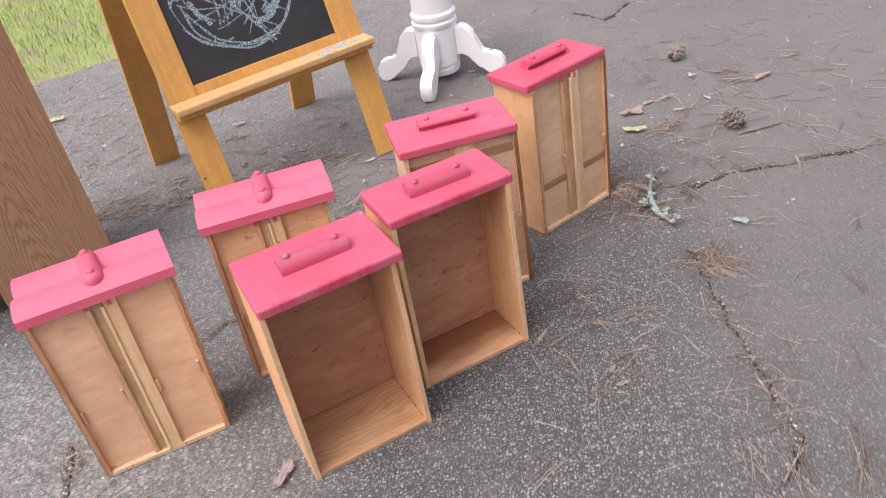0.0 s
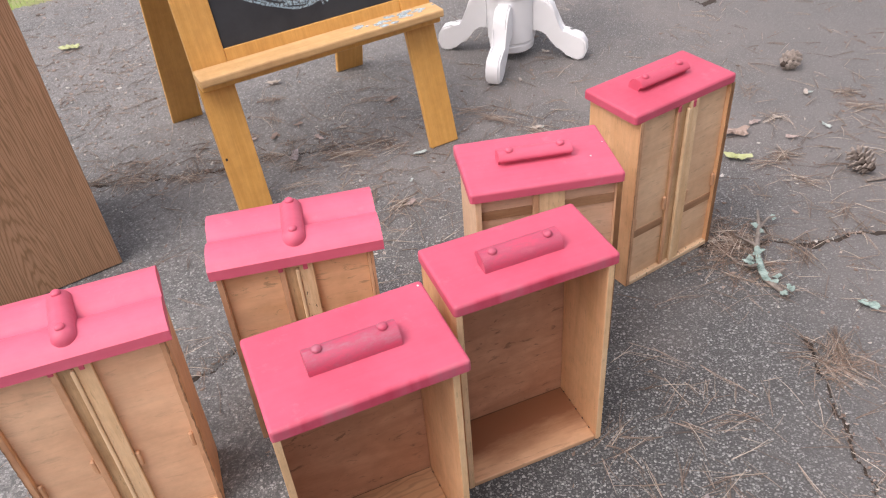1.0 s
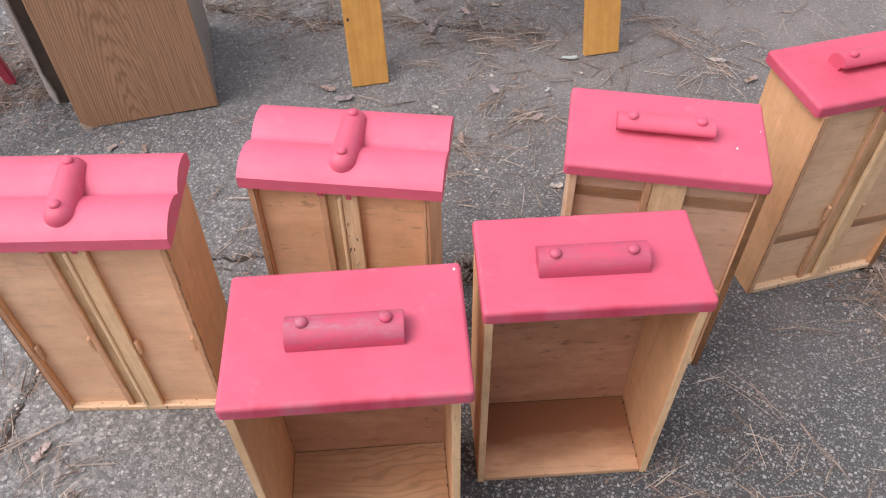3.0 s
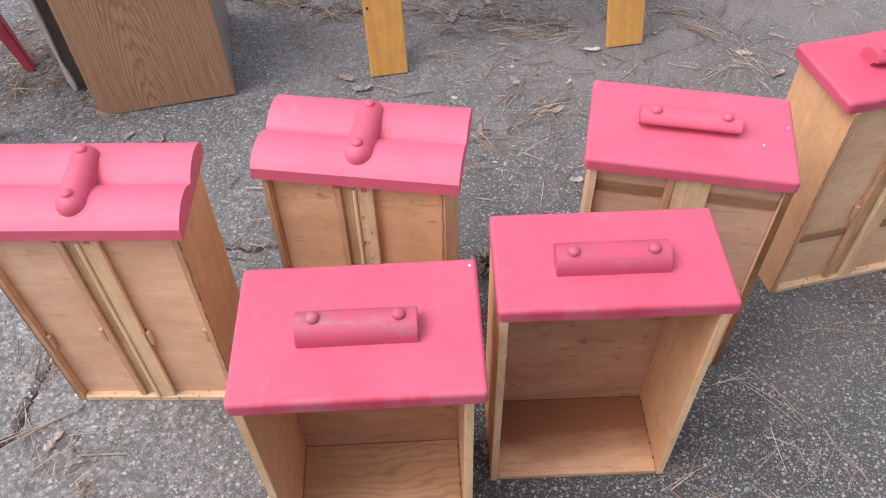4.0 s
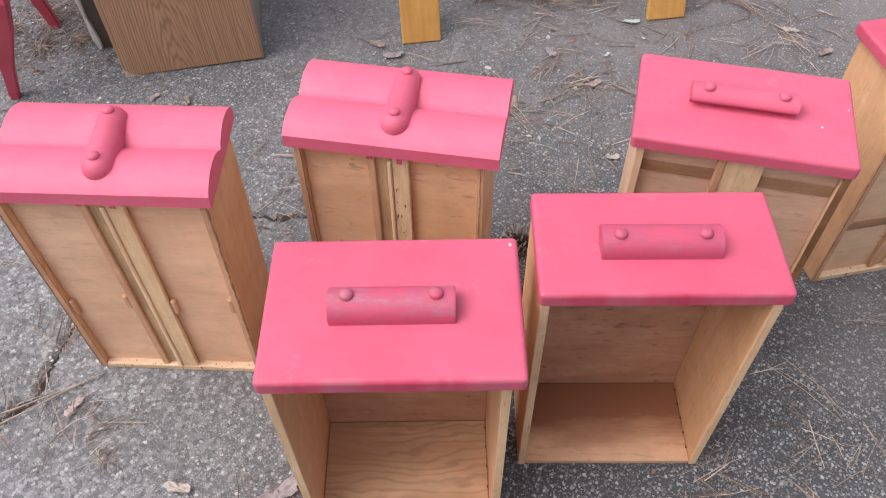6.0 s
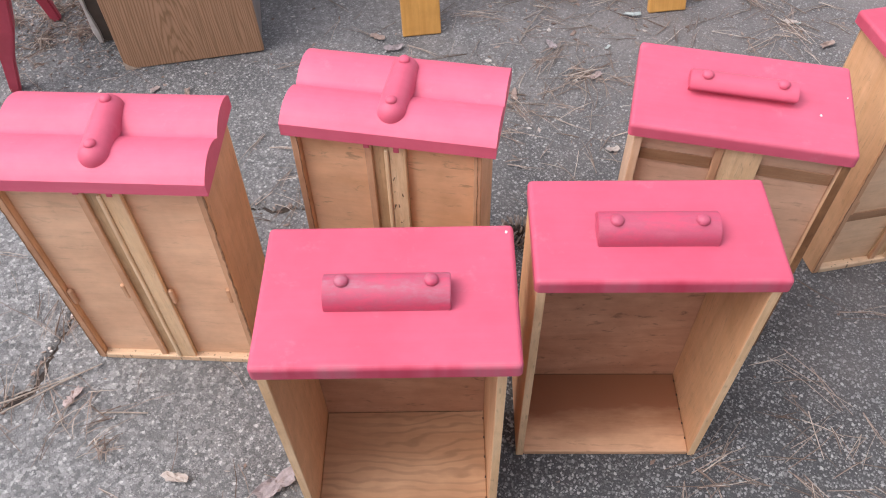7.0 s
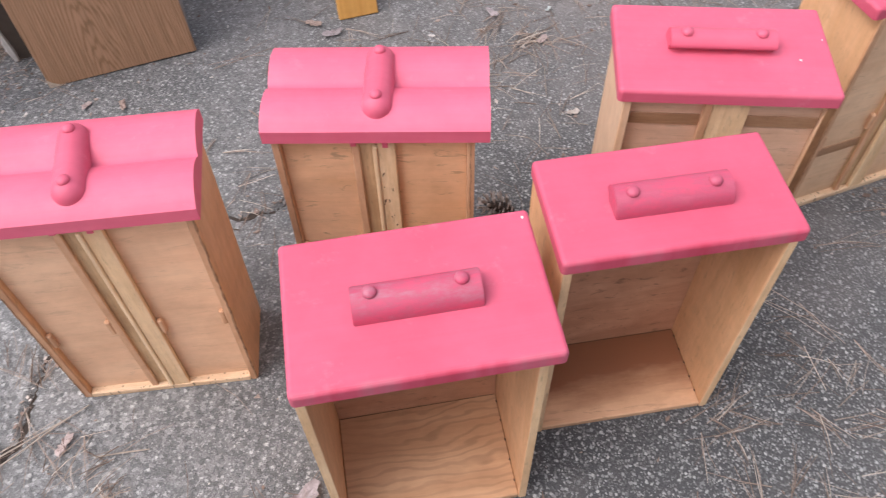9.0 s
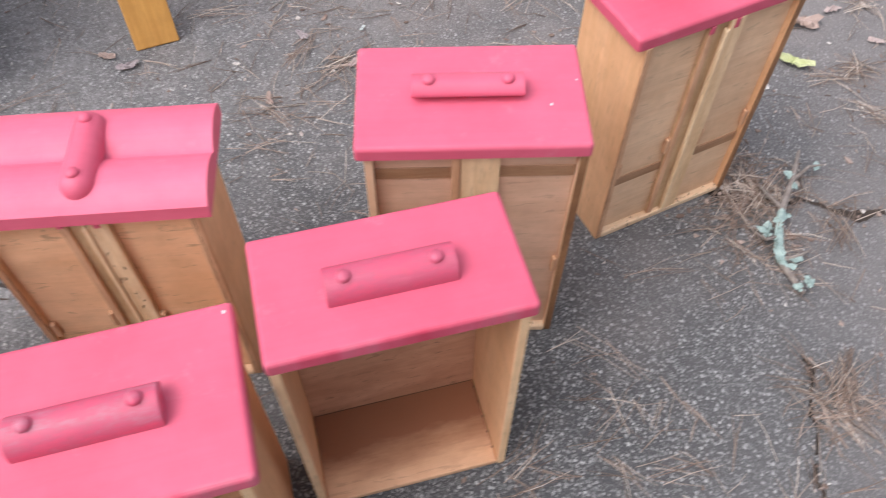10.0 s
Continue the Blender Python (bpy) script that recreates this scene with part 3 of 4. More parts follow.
            ring.append((x + u * math.cos(a) - v * math.sin(a), z + u * math.sin(a) + v * math.cos(a)))
        prism(ring, "y", y - 0.0006, y + 0.0003, bm)
    return bm


def drawer(x, y, turn, w, d, body, label, curved=False, panel=ply_tan, batten=None, sides=birch_long, pull=(0.0, 0.0), worn=None, tall=0.0, strip=pine_strip, paint=pink, floor_wood=edge_pale, edge=None,
           flare=(0.0, 0.0), pull_turn=0.0, rivet_y=0.0, flat_runner=False, ragged=(), torn=0, skew=0.0):
    """A drawer stood on its back, its front upward. Local -y is the open side, +y the underside; w, d: the front's size; body: the carcass in x and y; flare: how far its two sides lean out towards the front."""
    ob = thing("drawer", pose(x, y, 0, 0, 0, turn), label, "drawer", "drawers standing on end")
    top = H + tall
    zf = top - (0.0345 if curved else TF)
    t = 0.011
    x0, x1, y0, y1 = body

    def piece(name, bm, material, parent, text=""):
        for v in bm.verts:
            f, s = v.co.z / H, (v.co.x - x0) / (x1 - x0)
            v.co.x += f * (flare[0] * (1 - s) + flare[1] * s)
        return part(name, bm, material, parent, text)

    if curved:
        roll = scalloped_front(w, d, zf, top - 0.0150, 0.0160)
        for v in roll.verts:
            v.co.x -= skew * v.co.y if v.co.x < 0 else 0.0
        f = part("front_panel", roll, paint, ob, "pink painted front with two rounded rolls")
        f.data.polygons.foreach_set("use_smooth", [abs(p.normal.x) < 0.5 and abs(p.normal.z) > 0.15 for p in f.data.polygons])
        flat = {k for p in f.data.polygons if not p.use_smooth for k in p.edge_keys}
        for e in f.data.edges:
            if e.key in flat:
                e.use_edge_sharp = True
        h = part("handle", capsule(0.127, 0.0395, 0.0285), pink_mid, ob, "pink painted wooden pull with round ends", True, pose(pull[0], pull[1], top - 0.0105, 0, 0, pull_turn))
        for s in (-1, 1):
            part("rivet", dome(0.0080, 0.0068), pink_mid, h, "", True, pose(0, s * 0.0422, 0.0272))
    else:
        part("front_panel", rounded_slab(w, d, zf, top, 0.006), paint, ob, "flat pink painted front with rounded edges")
        h = part("handle", pull_shell(0.139), worn or paint, ob, "worn pink curved finger pull" if worn else "", True, pose(pull[0], pull[1], top - 0.0005))
        for s in (-1, 1):
            part("rivet", dome(0.0080, 0.0068), worn or paint, h, "", True, pose(s * 0.0485, rivet_y, 0.0256 if abs(rivet_y) < 0.004 else 0.0245))
    for a, b in ((x0, x0 + t), (x1 - t, x1)):
        p = piece("side_panel", box(a, b, y0, y1 - 0.0022, 0.0, zf - 0.0005), sides, ob)
        piece("board_edge", box(a + 0.0004, b - 0.0004, y1 - 0.002, y1, 0.0008, zf - 0.001, 0.0006), (edge or (edge_dark, edge_dark))[0 if a == x0 else 1], p, "raw board edge")
        piece("board_edge", box(a + 0.0003, b - 0.0003, y0 - 0.0012, y0 - 0.0002, 0.0008, zf - 0.001, 0.0003), pine_strip, p, "pale raw edge")
        for k, (side, at, wide) in enumerate(ragged):
            if (side < 0) == (a == x0):
                piece("glue_line", ragged_line(0.004, zf - 0.004, a + at * t, y1 + 0.0002, wide, k + 3), glue_brown, p, "rough dark line of old glue")
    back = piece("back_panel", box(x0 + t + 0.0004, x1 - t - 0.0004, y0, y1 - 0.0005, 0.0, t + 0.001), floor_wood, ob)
    piece("board_edge", box(x0 + t + 0.001, x1 - t - 0.001, y1 - 0.0003, y1 + 0.0007, 0.0008, t, 0.0003), edge_pale, back, "pale raw edge with nail marks")
    yb = y1 - 0.015
    piece("bottom_panel", box(x0 + t + 0.0004, x1 - t - 0.0004, yb, yb + 0.004, t + 0.0015, zf - 0.0008, 0.0006), panel, ob)
    piece("open_joint", box(x0 + t + 0.002, x1 - t - 0.003, yb - 0.0010, yb - 0.0003, t + 0.0011, t + 0.0016, 0), joint_dark, back, "dark open joint")
    for k in range(5):
        piece("nail", box(x1 - t - 0.0026, x1 - t - 0.0008, y0 + 0.02 + k * (yb - y0 - 0.035) / 4, y0 + 0.0235 + k * (yb - y0 - 0.035) / 4, t + 0.0006, t + 0.0022, 0), nail_dark, back, "dark nail hole")
    c = (x0 + x1) / 2
    if flat_runner:
        runner = piece("runner", box(c - 0.030, c + 0.019, yb + 0.0045, y1 - 0.0045, t + 0.002, zf - 0.001, 0.0008), strip, ob, "flat pale pine drawer runner")
        piece("rail", box(c + 0.0195, c + 0.030, yb + 0.0045, y1 - 0.0020, 0.004, zf - 0.0015, 0.0012), edge_tan, runner)
    else:
        runner = piece("runner", box(c - 0.030, c + 0.030, yb + 0.0045, yb + 0.0075, t + 0.002, zf - 0.001, 0.0006), channel_wood, ob, "dirty pine drawer runner with a channel")
        piece("rail", box(c - 0.030, c - 0.0055, yb + 0.0078, y1 - 0.0008, 0.004, zf - 0.0015, 0.0012), strip, runner, "pale pine strip")
        piece("rail", box(c + 0.0195, c + 0.030, yb + 0.0078, y1 - 0.0022, 0.004, zf - 0.0015, 0.0012), edge_tan, runner, "tan wooden strip")
        piece("rail", box(c - 0.0052, c + 0.0012, yb + 0.0078, y1 + 0.0018, 0.012, zf - 0.016, 0.0016), ridge_wood, runner, "pale raised guide")
        for bx in (c - 0.0165, c + 0.0265):
            piece("paint_smudge", box(bx - 0.004, bx + 0.004, y1 - 0.0030, y1 + 0.0003, zf - (0.018 if bx < c else 0.015), zf - 0.0012, 0.0008), paint, runner, "smear of pink paint")
    if torn:
        tagged(piece("gouge", gouges(c - 0.012, y1 - 0.0004, 0.10, zf - 0.06, torn, 5), joint_dark, runner, "dark torn grooves"), "dark torn grooves", kind="stuff")
    for bx, bz in ((c - 0.0345, 0.165), (c + 0.0345, 0.175), (x0 + t + 0.0045, 0.172), (x1 - t - 0.0045, 0.155)):
        piece("glue_block", box(bx - 0.004, bx + 0.004, yb + 0.0045, y1 - 0.0025, bz, bz + 0.034, 0.002), edge_tan, ob)
    if batten is not None:
        for a, b in ((x0 + t + 0.001, c - 0.0305), (c + 0.0305, x1 - t - 0.001)):
            piece("batten", box(a, b, yb + 0.0043, yb + 0.0062, batten, batten + 0.02, 0.0005), brown_strip, ob, "brown wooden batten")
    return ob


drawer(-0.7045, 1.1310, 209.7, 0.297, 0.169, (-0.132, 0.145, -0.060, 0.0745), "wooden drawer on end with rolled pink front, underside showing", True, ply_rosy, pull=(-0.002, 0.006), pull_turn=5.0, tall=0.008, edge=(edge_tan, edge_tan),
       flare=(-0.010, 0.0), skew=0.045, ragged=((-1, 0.18, 0.0044), (1, 0.92, 0.0018)))
drawer(-0.4265, 1.4062, 202.5, 0.295, 0.164, (-0.128, 0.146, -0.060, 0.074), "wooden drawer on end with rolled pink front and scraped runner", True, ply_gold, edge=(edge_tan, edge_tan), pull=(-0.002, 0.005), strip=scraped_strip,
       flare=(0.0, -0.007), ragged=((-1, 0.5, 0.0014), (1, 0.1, 0.0016)), torn=24)
drawer(-0.240, 1.118, 33.0, 0.287, 0.192, (-0.1425, 0.129, -0.083, 0.096), "deep wooden drawer on end with flat pink front, open side showing", panel=ply_tan, floor_wood=ply_wavy, worn=pink_worn, paint=pink_front, rivet_y=-0.003)
drawer(-0.029, 1.358, 32.2, 0.287, 0.157, (-0.141, 0.134, -0.0765, 0.0735), "wooden drawer on end with flat pink front, empty inside", panel=ply_tan, floor_wood=end_browned, worn=pink_handled, paint=pink_front, pull=(0.0, -0.003), rivet_y=-0.007)
drawer(-0.022, 1.6365, 199.3, 0.286, 0.179, (-0.141, 0.133, -0.082, 0.084), "wooden drawer on end with flat pink front and brown battens", False, ply_dusty, 0.385, paint=pink_mid, edge=(edge_brown, pale_long), sides=pale_long, pull=(0.004, 0.002), flat_runner=True)
drawer(0.215, 1.952, 223.4, 0.290, 0.155, (-0.145, 0.130, -0.072, 0.078), "pale wooden drawer on end with flat pink front, underside showing", False, ply_pale, 0.13, paint=pink_deep, edge=(edge_brown, edge_tan), ragged=((1, 0.85, 0.0018),))


def paint_chip(x, y, turn, px, py, size):
    """A small bare spot where the pink paint has flaked off."""
    bm = leaf_flat(size)
    ob = new("paint_chip", mesh_of("paint_chip", bm, torn_white))
    ob.matrix_basis = pose(x, y, H + 0.0003, 0, 0, turn) @ pose(px, py, 0)
    tagged(ob, "bare pale spot in the pink paint", "paint chip")


def leaf_flat(size):
    bm = bmesh.new()
    rng = random.Random(int(size * 1e5))
    ring = [(size * rng.uniform(0.5, 1.0) * math.cos(a) * 0.7, size * rng.uniform(0.5, 1.0) * math.sin(a)) for a in np.linspace(0, 5.6, 8)]
    return prism(ring, "z", 0.0, 0.0004, bm)


paint_chip(-0.240, 1.118, 33.0, 0.1345, 0.083, 0.0032)
paint_chip(-0.022, 1.6365, 199.3, -0.134, -0.02, 0.0020)
paint_chip(-0.022, 1.6365, 199.3, -0.098, 0.022, 0.0032)


# ---- cabinet ----
def cabinet():
    ob = thing("cabinet", pose(-1.2150, 1.668, 0.0025, 0, -0.9, 43.0), "tall cabinet with oak print laminate face, standing on the asphalt", "cabinet")
    w, top, dep = 0.318, 0.92, 0.36
    part("front_panel", box(-w / 2, w / 2, 0, 0.016, 0.0, top, 0.0015), oak, ob, "brown oak print laminate panel")
    part("side_panel", box(w / 2 - 0.016, w / 2 - 0.002, 0.0165, dep, 0.0, top - 0.002), grey_side, ob, "grey brown side board")
    part("side_panel", box(-w / 2 + 0.002, -w / 2 + 0.016, 0.0165, dep, 0.0, top - 0.002), grey_side, ob, "grey brown side board")
    part("back_panel", box(-w / 2 - 0.045, w / 2 - 0.017, dep + 0.001, dep + 0.006, 0.0, top - 0.002), dark_gap, ob, "dark hardboard back")
    part("top_panel", box(-w / 2 + 0.017, w / 2 - 0.017, 0.017, dep, top - 0.02, top - 0.003), grey_side, ob)
    chip = prism([(-w / 2 - 0.0005, -0.0006), (-w / 2 + 0.034, -0.0006), (-w / 2 + 0.020, 0.004), (-w / 2 + 0.008, 0.012), (-w / 2 - 0.0005, 0.022)], "y", -0.0009, 0.0165)
    part("worn_corner", chip, torn_pale, ob, "pale chipped corner of the board")
    bm = tube([(-0.223, 0.117, 0.004), (-0.225, 0.119, 0.03), (-0.228, 0.117, 0.09), (-0.229, 0.118, 0.2), (-0.231, 0.117, 0.5), (-0.232, 0.118, 0.8)], [0.006, 0.010, 0.0045, 0.0085, 0.0055, 0.005], 5)
    part("edge_strip", bm, torn_white, ob, "torn white edge strip hanging loose")
    # added sheet, its dark colour standing for the shaded gap beside the panel
    part("inner_board", box(-0.226, -0.145, 0.120, 0.126, 0.0, top - 0.03), dark_gap, ob, "dark sheet added in place of the shaded gap")


cabinet()


# ---- easel ----
EA = 40.3


def easel():
    """Local x along the width, y backward, z up."""
    ob = thing("easel", pose(-0.850, 1.989, 0, 0, 0, EA), "amber wooden chalkboard easel with chalk tray, on the asphalt", "easel")
    wid, dep, apex, th = 0.692, 0.680, 1.19, 0.019
    lean = math.degrees(math.atan2(dep / 2, apex))
    front = pose(0, 0, 0, -lean, 0, 0)
    back = pose(0, dep, 0, math.degrees(math.atan2(dep / 2 - 0.034, apex)), 0, 0)
    long = math.hypot(dep / 2, apex) - 0.01
    for x0 in (0.0, wid - 0.092):
        part("leg", box(x0, x0 + 0.092, 0, th, 0.003, long, 0.003, 2), easel_wood, ob, "", False, front)
        part("leg", box(x0 - 0.013, x0 + 0.088, -th, 0, 0.003, long, 0.003, 2), easel_wood, ob, "", False, back)
    part("rail", box(0.0925, wid - 0.0925, 0.001, th - 0.001, 0.355, 0.446, 0.002), easel_wood, ob, "", False, front)
    part("rail", box(0.0925, wid - 0.0925, 0.001, th - 0.001, 1.08, 1.16, 0.002), easel_wood, ob, "", False, front)
    part("rail", box(0.0925, wid - 0.0925, -th, -0.001, 0.62, 0.70, 0.002), easel_wood, ob, "", False, back)
    back_y = 0.400 * (dep / 2) / apex
    tray = part("tray", box(-0.004, wid + 0.004, back_y - 0.075, back_y - 0.003, 0.378, 0.401, 0.005, 2), tray_wood, ob, "pale worn chalk tray")
    part("apron", box(0.0, wid, back_y - 0.058, back_y - 0.012, 0.359, 0.3775, 0.003), easel_wood, tray)
    dust = bmesh.new()
    rng2 = random.Random(5)
    for k in range(26):
        px, py, r = rng2.gauss(0.56, 0.05), back_y - 0.038 + rng2.gauss(0, 0.012), rng2.uniform(0.004, 0.012)
        prism([(px + 1.6 * r * math.cos(a) * rng2.uniform(0.6, 1.1), py + r * math.sin(a) * rng2.uniform(0.6, 1.1)) for a in np.linspace(0, 5.5, 8)], "z", 0.4011, 0.4014 + 0.00002 * k, dust)
    tagged(part("chalk_dust", dust, chalk, tray, "white chalk dust"), "white chalk dust", kind="stuff")
    part("nail", box(0.007, 0.0125, -0.0008, 0.001, 0.168, 0.175, 0), nail_dark, ob, "dark nail hole", False, front)
    board = part("chalkboard", box(0.093, wid - 0.093, 0.006, 0.012, 0.4465, 1.0795, 0.0005), slate, ob, "black chalkboard with chalk scribbles", False, front)
    rng = random.Random(7)
    bm = bmesh.new()
    cx, cz = 0.325, 0.685

    def stroke(pts, w):
        prev = None
        for i, (px, pz) in enumerate(pts):
            qx, qz = pts[min(i + 1, len(pts) - 1)]
            ox, oz = pts[max(i - 1, 0)]
            dx, dz = qx - ox, qz - oz
            k = math.hypot(dx, dz) or 1
            ww = w * rng.uniform(0.6, 1.2)
            pair = [bm.verts.new((px - dz / k * ww, 0.0055, pz + dx / k * ww)), bm.verts.new((px + dz / k * ww, 0.0055, pz - dx / k * ww))]
            if prev:
                bm.faces.new((prev[0], prev[1], pair[1], pair[0]))
            prev = pair

    for k in range(4):
        r0, a0 = rng.uniform(0.175, 0.225), rng.uniform(2.6, 4.2)
        stroke([(cx + (r0 + 0.016 * math.sin(2 * a + 2 * k) + 0.005 * math.sin(7 * a + k)) * math.cos(a + a0), cz + (r0 + 0.012 * math.sin(3 * a + k)) * math.sin(a + a0)) for a in np.linspace(0, rng.uniform(1.8, 4.6), 40)], rng.uniform(0.0018, 0.0036))
    for px, pz, tilt, size, wide in ((0.075, -0.115, 0.45, 0.10, 0.013), (0.11, -0.085, 0.55, 0.09, 0.010), (0.02, -0.02, 0.7, 0.12, 0.009), (-0.06, 0.03, 1.9, 0.13, 0.008), (-0.13, -0.05, 2.1, 0.09, 0.008), (0.14, 0.02, 1.2, 0.10, 0.010)):
        stroke([(cx + px + (s - 0.5) * size * math.cos(tilt), cz + pz + (s - 0.5) * size * math.sin(tilt) + 0.006 * math.sin(9 * s)) for s in np.linspace(0, 1, 12)], wide)
    for k in range(52):
        a, b = rng.uniform(0, 6.28), rng.uniform(0, 6.28)
        r1, r2 = rng.uniform(0.03, 0.21), rng.uniform(0.03, 0.21)
        p, q = (cx + r1 * math.cos(a), cz + r1 * math.sin(a)), (cx + r2 * math.cos(b), cz + r2 * math.sin(b))
        bend = rng.uniform(-0.03, 0.03)
        stroke([(p[0] + (q[0] - p[0]) * s + bend * math.sin(3.14 * s), p[1] + (q[1] - p[1]) * s + bend * 0.5 * math.sin(3.14 * s)) for s in np.linspace(0, 1, 14)], rng.uniform(0.0012, 0.0034))
    for k in range(9):
        p = (cx + rng.uniform(-0.12, 0.12), cz + rng.uniform(-0.14, 0.12))
        stroke([(p[0] + 0.008 * s, p[1] + 0.014 * (s % 2) + 0.003 * s) for s in range(12)], 0.0035)
    tagged(part("chalk_scribble", bm, chalk, board, "pale blue white chalk scribble"), "pale blue white chalk scribble", kind="stuff")


easel()


# ---- pedestal table ----
def pedestal():
    ob = thing("pedestal", pose(-0.224, 3.048, 0, 0, 0, 0), "white painted turned pedestal with four scrolled feet", "pedestal")
    prof = [(0.070, 0.028), (0.078, 0.034), (0.080, 0.055), (0.074, 0.064), (0.084, 0.070), (0.084, 0.222), (0.091, 0.230), (0.092, 0.245), (0.084, 0.251), (0.084, 0.259), (0.091, 0.265), (0.091, 0.279),
            (0.082, 0.287), (0.080, 0.335), (0.088, 0.42), (0.090, 0.50), (0.070, 0.58), (0.058, 0.64), (0.085, 0.68), (0.085, 0.70)]
    part("column", lathe(prof, 48), white_paint, ob, "", True)
    for k in range(4):
        a = -98 + 90 * k
        out = [(0.078, 0.190), (0.100, 0.198), (0.125, 0.192), (0.146, 0.172), (0.158, 0.142), (0.166, 0.112), (0.180, 0.092), (0.202, 0.088), (0.226, 0.090), (0.248, 0.082), (0.263, 0.060), (0.266, 0.032),
               (0.256, 0.008), (0.238, 0.0), (0.218, 0.004), (0.202, 0.022), (0.182, 0.032), (0.160, 0.040), (0.144, 0.062), (0.130, 0.088), (0.112, 0.098), (0.078, 0.092)]
        bm = prism([(p * 1.02, q * (1.0 + 0.10 * min(1.0, q / 0.15))) for p, q in out], "y", -0.0245, 0.0245)
        bmesh.ops.bevel(bm, geom=[e for e in bm.edges if abs(e.verts[0].co.y - e.verts[1].co.y) < 1e-6], offset=0.006, segments=2, affect="EDGES")
        part("foot", bm, white_paint, ob, "", True, pose(0, 0, 0, 0, 0, a))


pedestal()


# ---- red stool ----
def stool():
    ob = thing("stool", pose(-1.56, 1.49, 0), "dark red painted wooden stool with bowed legs", "stool")
    part("seat", lathe([(0.05, 0.440), (0.125, 0.441), (0.132, 0.448), (0.132, 0.458), (0.125, 0.465), (0.05, 0.466)]), red_paint, ob, "", True)
    legs = (([(0.065, -0.111, 0.001), (0.083, -0.100, 0.09), (0.106, -0.086, 0.17), (0.120, -0.076, 0.25), (0.105, -0.055, 0.35), (0.07, -0.035, 0.4395)], [0.016, 0.020, 0.030, 0.037, 0.034, 0.030]),
            ([(-0.065, 0.118, 0.001), (-0.088, 0.112, 0.09), (-0.105, 0.100, 0.17), (-0.110, 0.085, 0.25), (-0.09, 0.065, 0.35), (-0.06, 0.04, 0.4395)], [0.016, 0.021, 0.030, 0.035, 0.034, 0.030]),
            ([(-0.15, -0.08, 0.001), (-0.155, -0.08, 0.09), (-0.150, -0.07, 0.17), (-0.140, -0.06, 0.25), (-0.11, -0.05, 0.35), (-0.07, -0.03, 0.4395)], [0.016, 0.020, 0.030, 0.035, 0.034, 0.030]))
    for pts, radii in legs:
        bm = tube(pts, radii, 4)
        bmesh.ops.bevel(bm, geom=[e for e in bm.edges if abs(e.verts[0].co.z - e.verts[1].co.z) > 0.03], offset=0.004, segments=2, affect="EDGES")
        part("leg", bm, red_paint, ob)


stool()


# ---- twig with lichen ----
def twig():
    ob = thing("twig", pose(0, 0, 0.004), "broken grey twig crusted with pale green lichen on the asphalt", "twig")
    rng = random.Random(3)
    main = [(0.506, 2.125, 0.004), (0.497, 2.04, 0.012), (0.482, 1.965, 0.014), (0.481, 1.90, 0.012), (0.489, 1.85, 0.008), (0.533, 1.797, 0.004)]
    part("stem", tube(main, [0.003, 0.0055, 0.007, 0.008, 0.007, 0.004], 7), bark, ob)
    for pts in ([(0.497, 2.04, 0.012), (0.522, 2.075, 0.02), (0.548, 2.095, 0.012)], [(0.482, 1.965, 0.014), (0.452, 1.985, 0.02), (0.438, 2.01, 0.01)],
                [(0.482, 1.90, 0.012), (0.46, 1.88, 0.02), (0.445, 1.90, 0.008)], [(0.489, 1.85, 0.01), (0.52, 1.865, 0.02), (0.535, 1.885, 0.012)]):
        part("branch", tube(pts, [0.004, 0.003, 0.002], 6), bark, ob)
    crust = [(0.483, 1.972, 0.014), (0.4815, 1.95, 0.0145), (0.481, 1.925, 0.0135), (0.481, 1.90, 0.0125), (0.484, 1.875, 0.011), (0.490, 1.85, 0.009), (0.503, 1.834, 0.008)]
    part("lichen_crust", tube(crust, [0.004, 0.0078, 0.0066, 0.0084, 0.0072, 0.0080, 0.004], 9), lichen, ob, "pale green lichen crust", True)
    bm = bmesh.new()
    spots = [(0.482, 1.945, 4), (0.480, 1.915, 6), (0.482, 1.885, 7), (0.486, 1.862, 7), (0.462, 1.905, 5), (0.458, 1.895, 4), (0.512, 1.857, 5), (0.531, 1.812, 5), (0.522, 1.80, 2), (0.498, 2.03, 3), (0.49, 2.05, 2), (0.54, 2.085, 2)]
    for cx, cy, k2 in spots:
        for k in range(k2):
            px, py = cx + rng.gauss(0, 0.004), cy + rng.gauss(0, 0.006)
            pz = 0.011 + rng.uniform(0, 0.010)
            r = rng.uniform(0.004, 0.0105)
            ring = [bm.verts.new((px + r * rng.uniform(0.5, 1.2) * math.cos(a), py + r * rng.uniform(0.5, 1.2) * math.sin(a), pz + rng.uniform(-0.004, 0.004))) for a in np.arange(0, 6.28, 0.9)]
            c = bm.verts.new((px, py, pz + 0.003))
            c2 = bm.verts.new((px, py, pz - 0.003))
            for i in range(len(ring)):
                bm.faces.new((ring[i], ring[(i + 1) % len(ring)], c))
                bm.faces.new((ring[(i + 1) % len(ring)], ring[i], c2))
    tagged(part("lichen", bm, lichen, ob, "ruffled pale green lichen"), kind="stuff")


twig()


